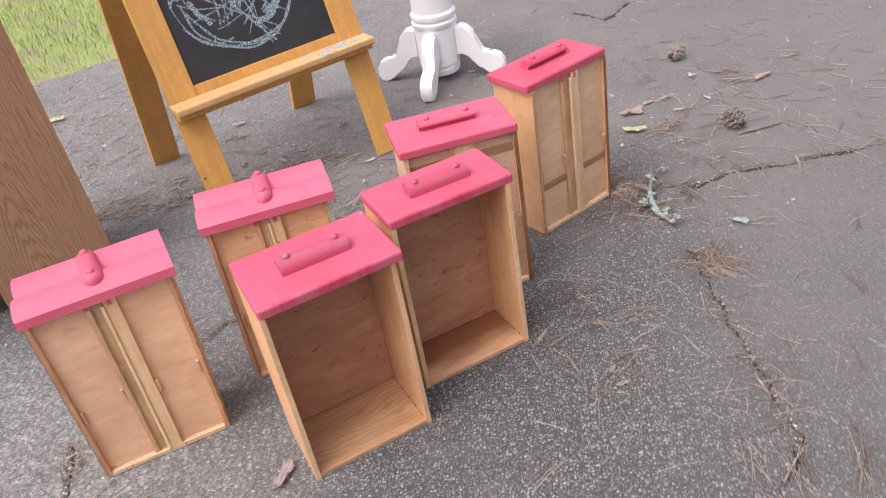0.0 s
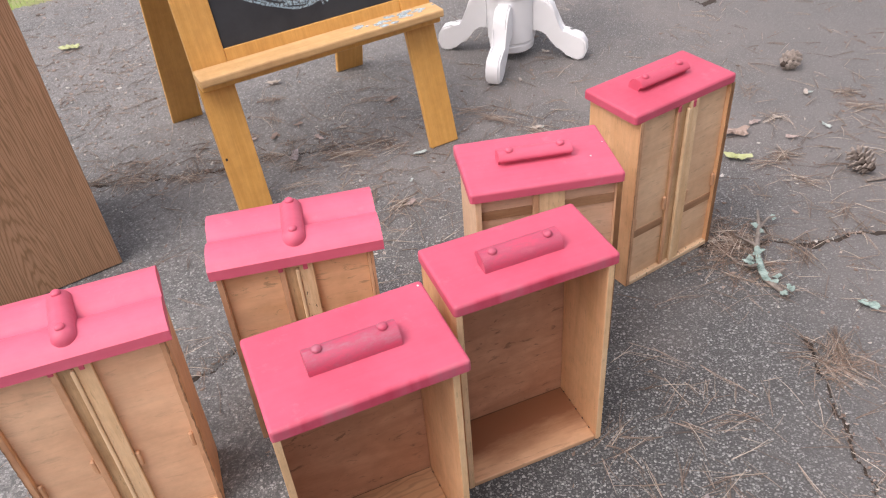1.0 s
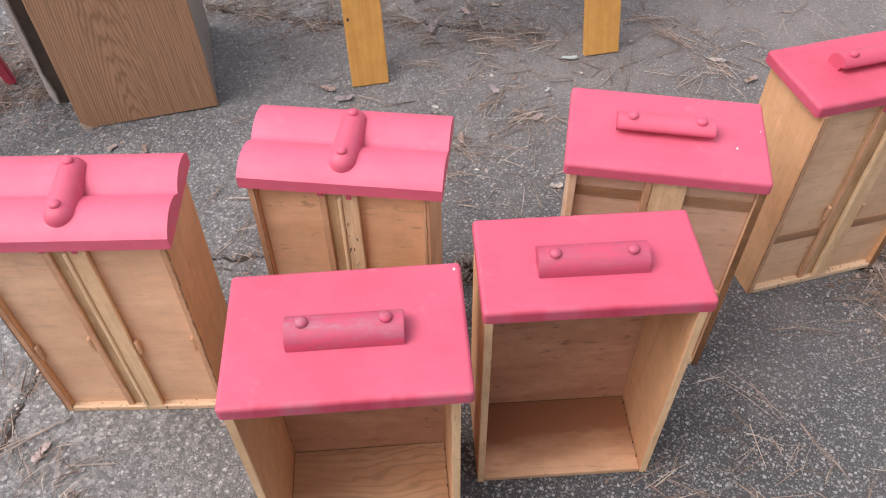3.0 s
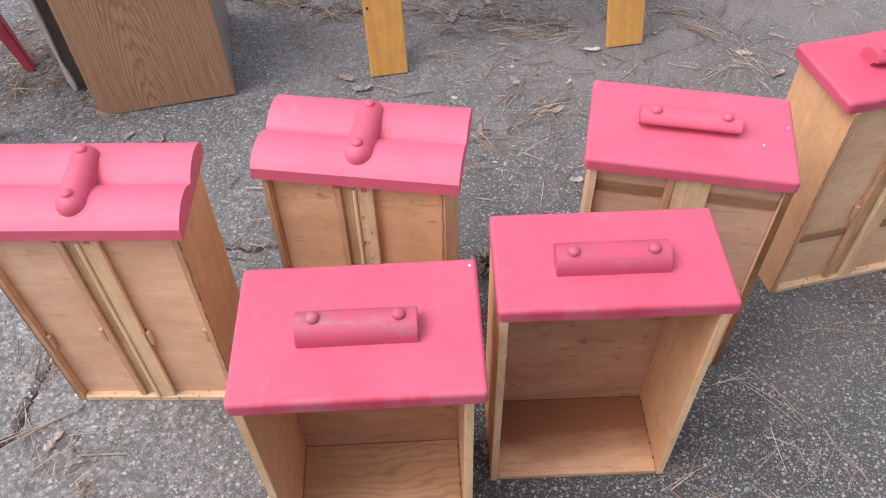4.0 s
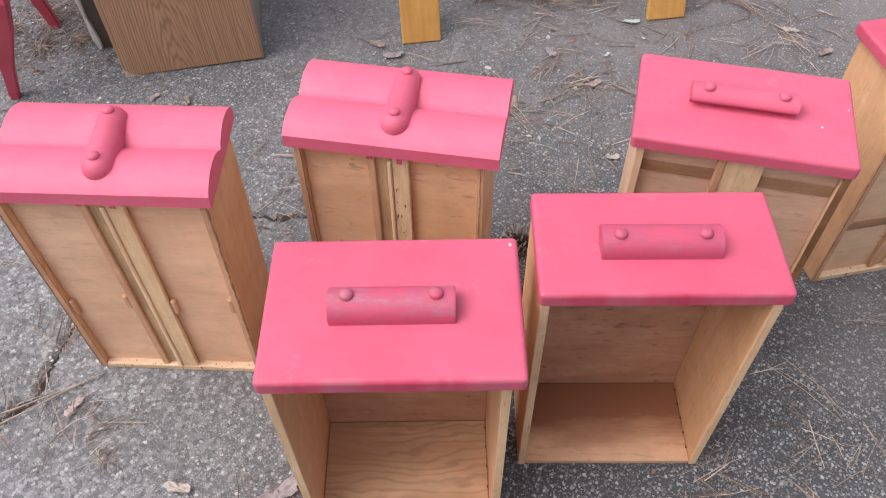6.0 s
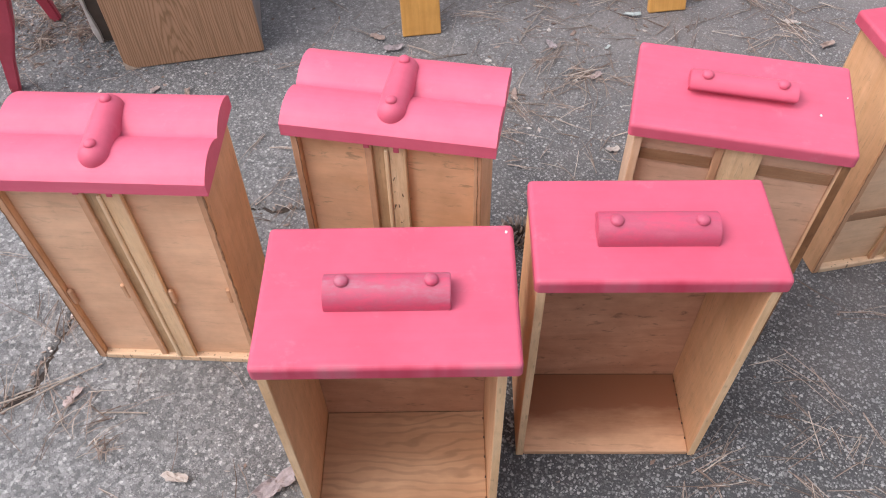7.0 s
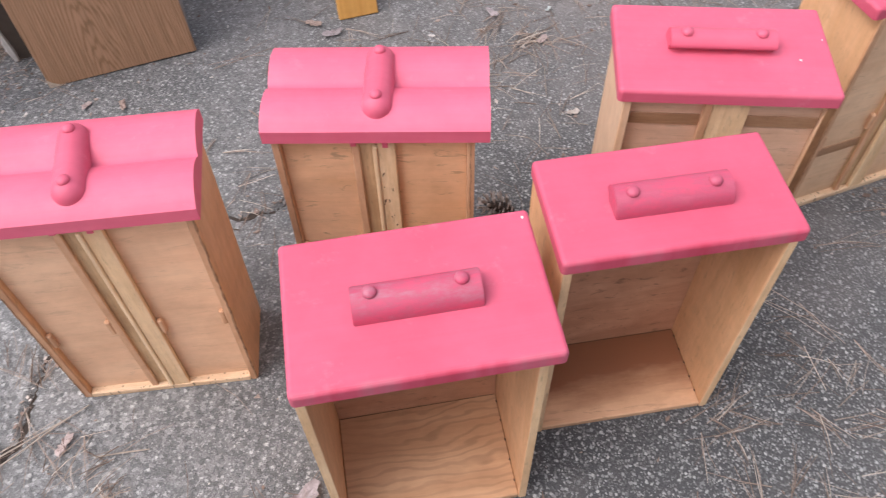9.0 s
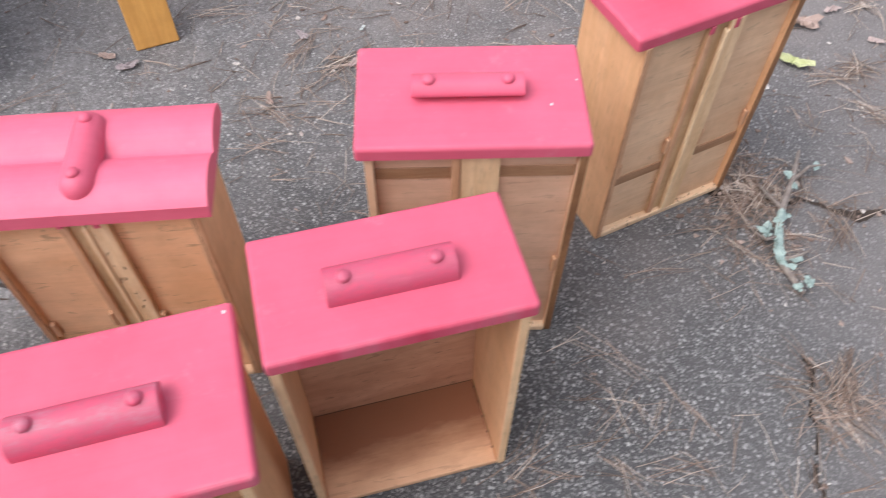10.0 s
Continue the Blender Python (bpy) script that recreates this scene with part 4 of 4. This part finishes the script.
# ---- pine cones ----
def pine_cone(x, y, z, size, turn, tip, label):
    ob = thing("pine_cone", pose(x, y, z, 0, tip, turn), label, "pine cone", "fallen pine cones")
    rng = random.Random(int(x * 100) + 500)
    part("core", lathe([(0.1 * size, -0.5 * size), (0.2 * size, -0.3 * size), (0.18 * size, 0.1 * size), (0.05 * size, 0.5 * size)], 10), nail_dark, ob)
    bm = bmesh.new()
    for k in range(46):
        f = k / 46
        a = k * 2.39996
        r = size * (0.46 * math.sin(math.pi * (0.12 + 0.8 * f)) ** 0.8)
        z0 = size * (-0.45 + 0.95 * f)
        d = Vector((math.cos(a), math.sin(a), 0))
        s = Vector((-d.y, d.x, 0))
        w = size * 0.125 * (1.1 - 0.6 * f)
        up = Vector((0, 0, 1))
        p0, p1 = d * 0.12 * size + up * z0, d * r + up * (z0 + size * (0.06 + 0.14 * f) * rng.uniform(0.7, 1.2))
        t = up * size * 0.022
        v = [bm.verts.new(p) for p in (p0 - s * w * 0.4, p0 + s * w * 0.4, p1 + s * w, p1 + d * w * 0.6, p1 - s * w)]
        u = [bm.verts.new(p + t * (1 if i < 2 else 1.8)) for i, p in enumerate((p0 - s * w * 0.4, p0 + s * w * 0.4, p1 + s * w, p1 + d * w * 0.6, p1 - s * w))]
        bm.faces.new(v[::-1])
        bm.faces.new(u)
        for i in range(5):
            bm.faces.new((v[i], v[(i + 1) % 5], u[(i + 1) % 5], u[i]))
    tagged(part("cone_scale", bm, cone_brown, ob), kind="stuff")


pine_cone(0.70, 2.945, 0.030, 0.066, 40, 80, "open brown pine cone lying on the asphalt")
pine_cone(0.797, 2.340, 0.033, 0.072, 130, 75, "open brown pine cone beside a stick on the asphalt")
pine_cone(1.22, 3.55, 0.034, 0.074, 70, 85, "open brown pine cone lying far off")


# ---- single leaves, chips and sticks ----
def leaf_shape(size, seed, thick=0.0012):
    """A rumpled scrap with a torn rim."""
    rng = random.Random(seed)
    bm = bmesh.new()
    count, rings = 20, (1.0, 0.72, 0.42)
    cut = [(0.55 + 0.22 * math.cos(2 * 2 * math.pi * k / count)) * rng.uniform(0.68, 1.15) for k in range(count)]
    fold = rng.uniform(0, 3.14)

    def height(px, py):
        f = 16.0 / size * 0.05
        return 0.003 + 0.10 * abs(px * math.cos(fold) + py * math.sin(fold)) * 1.4 + size * 0.17 * (1 + noise.noise((px * f * 20, py * f * 20, seed * 3.7)))

    layers = []
    for lift in (0.0, -thick):
        grid = []
        for g in rings:
            row = []
            for k in range(count):
                a = 2 * math.pi * k / count
                px, py = size * cut[k] * g * math.cos(a), size * cut[k] * g * 0.75 * math.sin(a)
                row.append(bm.verts.new((px, py, max(0.0005 - lift, height(px, py)) + lift)))
            grid.append(row)
        layers.append((grid, bm.verts.new((0, 0, height(0, 0) + lift))))
    for side, (grid, mid) in enumerate(layers):
        for i in range(count):
            j = (i + 1) % count
            for r in range(2):
                q = (grid[r][i], grid[r][j], grid[r + 1][j], grid[r + 1][i])
                bm.faces.new(q if side == 0 else q[::-1])
            q = (grid[2][i], grid[2][j], mid)
            bm.faces.new(q if side == 0 else q[::-1])
    top, bot = layers[0][0][0], layers[1][0][0]
    for i in range(count):
        j = (i + 1) % count
        bm.faces.new((top[i], bot[i], bot[j], top[j]))
    return bm


def litter(name, x, y, turn, size, seed, material, label, category):
    ob = new(name, mesh_of(name, leaf_shape(size, seed), material))
    ob.matrix_basis = pose(x, y, 0.0, 0, 0, turn)
    return tagged(ob, label, category)


litter("leaf", 0.491, 2.512, 10, 0.058, 1, dry_leaf, "curled dry brown leaf on the asphalt", "leaf")
litter("leaf", 0.480, 2.378, -10, 0.050, 2, green_leaf, "crumpled yellow green leaf on the asphalt", "leaf")
litter("leaf", -1.981, 3.031, 20, 0.055, 3, green_leaf, "pale crumpled leaf near the lawn", "leaf")
litter("lichen_flake", 0.699, 1.790, -20, 0.036, 4, lichen, "pale green lichen flake on the asphalt", "lichen")
litter("bark_chip", -0.528, 0.904, 25, 0.028, 5, pale_chip, "pale bark chip on the asphalt", "bark chip")
litter("leaf", -0.388, 0.978, 70, 0.05, 6, mauve_leaf, "pale dry leaf fragment beside a drawer", "leaf")
litter("leaf", -0.771, 0.914, 95, 0.028, 8, pink_scale, "pinkish papery leaf scrap on the asphalt", "leaf")
litter("leaf", 0.33, 1.20, 30, 0.022, 9, dry_leaf, "small dry leaf on the asphalt", "leaf")
litter("leaf", 0.965, 2.70, 30, 0.05, 10, dry_leaf, "dry brown leaf on the asphalt", "leaf")
litter("leaf", -0.267, 1.903, 40, 0.022, 11, pale_chip, "small pale leaf scrap on the asphalt", "leaf")
litter("lichen_flake", -0.424, 2.348, 30, 0.030, 12, white_flake, "crumpled whitish lichen flake beside the easel leg", "lichen")
litter("lichen_flake", -0.421, 2.205, 80, 0.014, 13, white_flake, "small whitish lichen flake on the asphalt", "lichen")
litter("lichen_flake", -0.08, 2.52, 10, 0.018, 14, white_flake, "small whitish lichen flake on the asphalt", "lichen")
litter("lichen_flake", 0.74, 2.78, 10, 0.016, 15, white_flake, "small whitish lichen flake on the asphalt", "lichen")
litter("leaf", -0.90, 1.955, 10, 0.030, 16, dry_leaf, "dry leaf scrap in front of the easel leg", "leaf")
litter("leaf", 0.31, 1.245, 50, 0.016, 17, mauve_leaf, "small curled dry leaf among pine needles", "leaf")
litter("leaf", 0.40, 2.60, 50, 0.026, 18, dry_leaf, "small dry leaf on the asphalt", "leaf")
for k, (x, y, size, material, label) in enumerate((
        (-0.981, 2.397, 0.030, pink_scale, "pinkish dry leaf scrap beside the easel leg"), (-0.855, 2.495, 0.024, dry_leaf, "brown leaf scrap under the easel"), (-0.909, 2.414, 0.028, dry_leaf, "curled brown leaf under the easel"),
        (-0.762, 2.419, 0.028, pink_scale, "pinkish leaf scrap under the easel"), (-0.701, 2.485, 0.018, pale_chip, "pale bark chip under the easel"), (-0.588, 2.670, 0.034, dry_leaf, "dry brown leaf under the easel"),
        (-0.803, 2.306, 0.040, mauve_leaf, "greyish crumpled leaf among pine needles"), (-0.535, 2.142, 0.028, mauve_leaf, "greyish leaf scrap on the asphalt"), (-0.092, 2.515, 0.026, pale_chip, "pale leaf scrap among pine needles"),
        (0.007, 2.476, 0.030, dry_leaf, "curled brown leaf behind a drawer"), (-0.172, 2.829, 0.018, pale_chip, "pale leaf scrap beside the white table foot"), (-0.105, 3.052, 0.022, pale_chip, "pale leaf scrap near the white table foot"),
        (-1.035, 2.771, 0.040, pale_chip, "pale dry leaf behind the easel"), (-0.398, 2.095, 0.026, pink_scale, "pinkish leaf scrap among pine needles"), (-0.521, 1.943, 0.026, dry_leaf, "brown leaf scrap on the asphalt"),
        (0.622, 2.617, 0.022, pale_chip, "pale bark chip among pine needles"), (0.55, 2.581, 0.028, pink_scale, "pinkish leaf scrap on the asphalt"), (0.728, 2.776, 0.026, pale_chip, "pale leaf scrap near a pine cone"), (0.753, 2.574, 0.024, white_flake, "whitish scrap on the asphalt"),
        (0.644, 2.502, 0.026, pink_scale, "pinkish leaf scrap among pine needles"), (-0.842, 1.940, 0.034, mauve_leaf, "greyish leaf scrap at the easel foot"), (-1.219, 1.540, 0.020, pink_scale, "pinkish leaf scrap beside the cabinet"), (-1.147, 1.570, 0.024, dry_leaf, "brown leaf scrap beside the cabinet"))):
    litter("bark_chip" if "chip" in label else "leaf", x, y, 47 * k, size, 30 + k, material, label, "bark chip" if "chip" in label else "leaf")
pine_cone(-0.312, 1.597, 0.026, 0.058, 200, 70, "small dark pine cone between two drawers")

ob = new("stick", mesh_of("stick", tube([(0.80, 2.285, 0.006), (0.86, 2.305, 0.008), (0.935, 2.33, 0.006)], [0.004, 0.0045, 0.003], 6), bark))
tagged(ob, "short broken stick beside a pine cone", "stick")
for pts in ([(-0.90, 0.74, 0.004), (-0.856, 0.81, 0.009), (-0.826, 0.876, 0.008), (-0.803, 0.935, 0.006), (-0.779, 0.985, 0.004)], [(-0.91, 0.78, 0.004), (-0.85, 0.86, 0.007), (-0.79, 0.962, 0.005)], [(-0.715, 0.918, 0.003), (-0.68, 0.94, 0.004), (-0.646, 0.961, 0.003)],
            [(-0.605, 2.116, 0.004), (-0.613, 2.17, 0.008), (-0.617, 2.23, 0.008), (-0.618, 2.295, 0.004)]):
    ob = new("stick", mesh_of("stick", tube(pts, [0.0013] + [0.0016] * (len(pts) - 2) + [0.0010], 6), dry_stick))
    tagged(ob, "thin pale dry stick on the asphalt", "stick")


# ---- needles, bits and grass ----
def blocked(x, y):
    """Inside the foot of a drawer, the cabinet or a table foot."""
    for cx, cy, tr, hw, hd in ((-0.706, 1.13, 29.7, 0.147, 0.076), (-0.427, 1.405, 22.5, 0.14, 0.076), (-0.24, 1.118, 33, 0.15, 0.098), (-0.029, 1.358, 32.2, 0.143, 0.078),
                               (-0.022, 1.637, 19.3, 0.142, 0.085), (0.215, 1.952, 43.4, 0.147, 0.08), (-1.34, 1.81, 41.3, 0.17, 0.19)):
        a = radians(tr)
        u, v = (x - cx) * math.cos(a) + (y - cy) * math.sin(a), -(x - cx) * math.sin(a) + (y - cy) * math.cos(a)
        if abs(u) < hw and abs(v) < hd:
            return True
    return False


def needles():
    rng = random.Random(11)
    bm = bmesh.new()
    heaps = [(-0.41, 2.08, 0.03, 24), (-0.47, 1.94, 0.035, 16), (-0.51, 1.88, 0.03, 10), (-0.60, 2.12, 0.05, 12), (-0.45, 2.36, 0.08, 34), (-0.13, 2.50, 0.08, 30), (0.600, 1.613, 0.024, 55), (0.63, 1.58, 0.05, 14), (0.40, 2.03, 0.05, 120), (0.45, 1.90, 0.05, 75), (0.41, 1.99, 0.03, 50), (0.307, 1.225, 0.05, 26), (0.20, 1.12, 0.05, 10), (0.42, 1.33, 0.08, 20), (-0.62, 0.93, 0.06, 10), (-0.95, 0.95, 0.1, 24), (-0.85, 1.55, 0.1, 10), (-0.30, 1.72, 0.08, 16), (0.17, 1.33, 0.03, 16), (-0.76, 0.90, 0.03, 10), (-1.30, 2.17, 0.06, 60), (-1.05, 2.25, 0.08, 60),
             (-0.70, 2.38, 0.10, 70), (-0.55, 1.98, 0.15, 18), (-0.27, 1.85, 0.10, 16), (0.85, 2.45, 0.14, 60), (0.65, 1.35, 0.12, 30), (1.0, 2.65, 0.2, 60), (0.70, 1.95, 0.15, 30),
             (-1.60, 1.95, 0.12, 90), (-1.64, 1.75, 0.11, 190), (-1.45, 1.5, 0.12, 40), (-1.5, 2.6, 0.3, 120), (-1.9, 2.9, 0.3, 140), (-0.4, 2.7, 0.3, 110), (0.5, 3.1, 0.5, 110), (1.3, 2.9, 0.5, 110), (0.27, 1.50, 0.07, 22),
             (-0.10, 1.50, 0.04, 14), (-0.22, 1.42, 0.03, 8), (-0.85, 1.25, 0.1, 8), (-0.36, 1.0, 0.05, 12), (0.62, 1.05, 0.06, 16), (0.60, 1.25, 0.05, 12)]
    spots = []
    for cx, cy, s, k in heaps:
        spots += [(rng.gauss(cx, s), rng.gauss(cy, s)) for _ in range(k)]
    spots += [(rng.uniform(-1.9, 1.7), rng.uniform(0.6, 3.6)) for _ in range(260)]
    spots += [(rng.uniform(-2.6, 2.4), rng.uniform(2.0, 4.6)) for _ in range(420)]
    spots += [(rng.uniform(-1.25, 0.9), rng.uniform(1.75, 2.65)) for _ in range(190)]
    for _ in range(650):
        x, y, a, ln = rng.gauss(-1.63, 0.12), rng.gauss(1.68, 0.14), rng.uniform(0, 6.283), rng.uniform(0.012, 0.04)
        if not blocked(x, y) and not blocked(x + ln * math.cos(a), y + ln * math.sin(a)):
            z = rng.uniform(0.001, 0.009)
            tube([(x, y, z), (x + ln * 0.5 * math.cos(a), y + ln * 0.5 * math.sin(a), z + 0.002), (x + ln * math.cos(a + 0.2), y + ln * math.sin(a + 0.2), z)], [0.0006, 0.0009, 0.0005], 3, bm)
    for line in CRACKS[:5]:
        for (x0, y0), (x1, y1) in zip(line, line[1:]):
            for _ in range(int(60 * math.hypot(x1 - x0, y1 - y0))):
                f = rng.random()
                spots.append((x0 + (x1 - x0) * f + rng.gauss(0, 0.012), y0 + (y1 - y0) * f + rng.gauss(0, 0.012)))
    for x, y in spots:
        if blocked(x, y):
            continue
        a = rng.uniform(0, 6.283)
        for k in range(rng.choice((1, 1, 2, 3))):
            ln = rng.uniform(0.035, 0.10)
            aa = a + rng.uniform(-0.16, 0.16)
            bend = rng.uniform(-0.25, 0.25)
            z = rng.uniform(0.0015, 0.006)
            if blocked(x + ln * math.cos(aa), y + ln * math.sin(aa)):
                continue
            mid = (x + ln * 0.5 * math.cos(aa), y + ln * 0.5 * math.sin(aa), z + rng.uniform(0, 0.004))
            end = (mid[0] + ln * 0.5 * math.cos(aa + bend), mid[1] + ln * 0.5 * math.sin(aa + bend), z)
            r = rng.uniform(0.00045, 0.00085)
            tube([(x, y, z), mid, end], [r, r, r * 0.6], 3, bm)
    # tufts fallen together: place, direction, spread, length, count
    for x, y, turn, spread, size, k in ((0.269, 1.484, 20, 80, 0.12, 13), (0.239, 1.583, -25, 25, 0.13, 8), (0.148, 1.363, 55, 30, 0.10, 16), (0.289, 1.776, 30, 30, 0.12, 10),
                                        (0.626, 0.973, 80, 25, 0.12, 26), (0.749, 0.979, 80, 25, 0.16, 34), (0.543, 0.975, 105, 30, 0.12, 18), (0.157, 0.965, 55, 16, 0.12, 14),
                                        (0.537, 1.083, 10, 70, 0.035, 16), (0.377, 1.43, 20, 40, 0.10, 14), (0.814, 1.248, 75, 20, 0.10, 12), (0.695, 1.295, 100, 16, 0.09, 9),
                                        (0.599, 1.66, 80, 26, 0.11, 50), (-0.664, 0.879, 30, 180, 0.028, 60), (-0.70, 0.90, 240, 20, 0.05, 10), (-0.751, 0.896, 85, 14, 0.09, 7),
                                        (-0.90, 1.06, 40, 70, 0.06, 8), (-1.58, 1.53, 20, 180, 0.07, 90), (-1.66, 1.62, 90, 180, 0.06, 120), (-1.52, 1.60, 200, 180, 0.045, 110), (-1.60, 1.70, 30, 180, 0.05, 110), (-1.70, 1.54, 30, 180, 0.05, 80), (-1.42, 2.085, 20, 180, 0.07, 70), (-1.37, 2.0, 60, 180, 0.06, 60),
                                        (-1.089, 2.164, 15, 50, 0.09, 50), (-1.25, 2.14, 15, 30, 0.09, 26), (-0.871, 2.289, 25, 60, 0.09, 34), (-0.80, 2.273, 30, 70, 0.08, 34), (-0.66, 2.33, 20, 35, 0.10, 60), (-0.60, 2.34, 30, 40, 0.10, 50), (-0.50, 2.38, 25, 30, 0.11, 22),
                                        (-0.724, 2.16, 35, 18, 0.13, 18), (-0.57, 2.40, 30, 16, 0.14, 12), (-0.519, 2.10, 75, 30, 0.13, 24), (-0.42, 2.09, 35, 50, 0.09, 44), (-0.50, 1.90, -20, 30, 0.11, 16), (-0.48, 1.82, 20, 40, 0.11, 14),
                                        (-0.303, 2.612, 5, 30, 0.12, 40), (-0.206, 2.56, -20, 22, 0.13, 30), (-0.067, 2.49, -20, 22, 0.12, 26), (-0.12, 2.42, 75, 22, 0.11, 12), (-0.95, 2.52, -40, 30, 0.12, 24), (-0.642, 2.676, 40, 50, 0.11, 20), (-0.056, 2.889, 30, 40, 0.11, 14), (-1.0, 2.65, 20, 90, 0.09, 40), (-0.98, 2.40, 20, 80, 0.05, 26),
                                        (0.608, 2.399, 20, 180, 0.09, 70), (0.56, 2.36, 10, 60, 0.11, 30), (0.72, 2.144, 60, 60, 0.10, 34), (0.595, 1.964, 90, 50, 0.12, 34), (0.436, 1.997, 20, 120, 0.10, 70), (0.40, 1.95, -30, 60, 0.12, 26), (0.846, 2.783, 30, 180, 0.10, 44),
                                        (0.562, 2.784, 20, 180, 0.09, 30), (0.622, 2.617, 10, 60, 0.10, 24), (0.885, 2.69, 10, 40, 0.13, 40), (0.649, 2.277, 0, 40, 0.11, 30), (-0.98, 1.80, 50, 14, 0.16, 7), (-0.80, 1.93, 0, 60, 0.05, 10), (0.98, 1.75, 40, 60, 0.1, 14), (0.9, 1.5, 100, 40, 0.1, 10)):
        for _ in range(int(k * 0.42) + 1):
            aa = radians(turn + rng.uniform(-spread, spread))
            ln = size * rng.uniform(0.6, 1.15)
            ox, oy = x + rng.gauss(0, 0.011) - 0.5 * ln * math.cos(aa), y + rng.gauss(0, 0.011) - 0.5 * ln * math.sin(aa)
            if blocked(ox, oy) or blocked(ox + ln * math.cos(aa), oy + ln * math.sin(aa)):
                continue
            bend, z, r = rng.uniform(-0.2, 0.2), rng.uniform(0.0015, 0.010), rng.uniform(0.0005, 0.0010)
            mid = (ox + ln * 0.5 * math.cos(aa), oy + ln * 0.5 * math.sin(aa), z + 0.003)
            tube([(ox, oy, z), mid, (mid[0] + ln * 0.5 * math.cos(aa + bend), mid[1] + ln * 0.5 * math.sin(aa + bend), z * 0.6)], [r, r, r * 0.6], 3, bm)
    ob = new("pine_needles", mesh_of("pine_needles", bm, needle_mat))
    tagged(ob, "scattered dry brown pine needles on the asphalt", "pine needles", kind="stuff")


needles()


def bits():
    rng = random.Random(21)
    verts, faces = [], []
    spots = [(rng.uniform(-1.9, 1.8), rng.uniform(0.6, 3.2), 0.006) for _ in range(420)] + [(rng.uniform(-3.0, 2.5), rng.uniform(2.1, 4.6), 0.009) for _ in range(650)] + [(rng.uniform(-1.25, 0.9), rng.uniform(1.7, 2.7), 0.007) for _ in range(330)]
    for cx, cy, s, k in ((-1.62, 1.78, 0.13, 120), (-1.62, 1.60, 0.12, 420), (-1.72, 1.72, 0.12, 260), (-1.25, 1.52, 0.14, 60), (-1.5, 1.45, 0.12, 40), (-1.3, 2.2, 0.12, 60), (0.42, 2.0, 0.07, 60), (0.606, 1.6, 0.03, 30), (-0.65, 2.4, 0.12, 60), (-1.95, 2.9, 0.35, 320), (-1.7, 2.5, 0.25, 160)):
        spots += [(rng.gauss(cx, s), rng.gauss(cy, s), 0.005 if cy < 1.75 else 0.009) for _ in range(k)]
    for _ in range(900):
        x, y = rng.uniform(-3.6, -1.4), rng.uniform(2.2, 4.8)
        if abs(side_of_lawn(x, y) - 0.02) < rng.uniform(0.05, 0.4):
            spots.append((x, y, 0.014))
    for line in CRACKS[:5]:
        for (x0, y0), (x1, y1) in zip(line, line[1:]):
            for _ in range(int(170 * math.hypot(x1 - x0, y1 - y0))):
                f = rng.random()
                spots.append((x0 + (x1 - x0) * f + rng.gauss(0, 0.009), y0 + (y1 - y0) * f + rng.gauss(0, 0.009), 0.0045))
    for x, y, size in spots:
        if blocked(x, y):
            continue
        n0 = len(verts)
        k = rng.randint(3, 5)
        a0 = rng.uniform(0, 6.28)
        st = rng.uniform(0.18, 0.75)
        sz = size * rng.uniform(0.35, 1.2)
        tilt = rng.uniform(-0.3, 0.3)
        wob = [rng.uniform(0.55, 1.3) for _ in range(k)]
        for lift in (0.0005, 0.0022):
            for i in range(k):
                a = 2 * math.pi * i / k
                u, v = sz * math.cos(a) * wob[i], sz * st * math.sin(a) * wob[-i]
                verts.append((x + u * math.cos(a0) - v * math.sin(a0), y + u * math.sin(a0) + v * math.cos(a0), lift + max(0.0, tilt * u)))
        faces.append(tuple(range(n0 + k - 1, n0 - 1, -1)))
        faces.append(tuple(range(n0 + k, n0 + 2 * k)))
        for i in range(k):
            j = (i + 1) % k
            faces.append((n0 + i, n0 + j, n0 + k + j, n0 + k + i))
    me = bpy.data.meshes.new("litter_bits")
    me.from_pydata(verts, [], faces)
    me.materials.append(bits_mat)
    tagged(new("litter_bits", me), "small scraps of bark, leaf and grit on the asphalt", "litter", kind="stuff")


bits()


def grass():
    rng = random.Random(31)
    verts, faces = [], []
    made = 0
    while made < 42000:
        x, y = rng.uniform(-6.5, -0.9), rng.uniform(2.2, 7.5)
        s = side_of_lawn(x, y)
        if s < 0.05 or rng.random() > (s - 0.03) * 3.0:
            continue
        made += 1
        h, a, w = rng.uniform(0.012, 0.045), rng.uniform(0, 6.28), rng.uniform(0.001, 0.0022)
        lean = rng.uniform(0.01, 0.05)
        dx, dy = math.cos(a), math.sin(a)
        n0 = len(verts)
        verts += [(x - dy * w, y + dx * w, -0.03), (x + dy * w, y - dx * w, -0.03), (x + dx * lean * 0.4 + dy * w, y + dy * lean * 0.4 - dx * w, h * 0.6 - 0.02),
                  (x + dx * lean * 0.4 - dy * w, y + dy * lean * 0.4 + dx * w, h * 0.6 - 0.02), (x + dx * lean, y + dy * lean, h - 0.02)]
        faces += [(n0, n0 + 1, n0 + 2, n0 + 3), (n0 + 3, n0 + 2, n0 + 4)]
    me = bpy.data.meshes.new("grass")
    me.from_pydata(verts, [], faces)
    me.materials.append(grass_mat)
    tagged(new("grass", me), "fresh green lawn grass beyond the asphalt edge", "grass", kind="stuff")


grass()
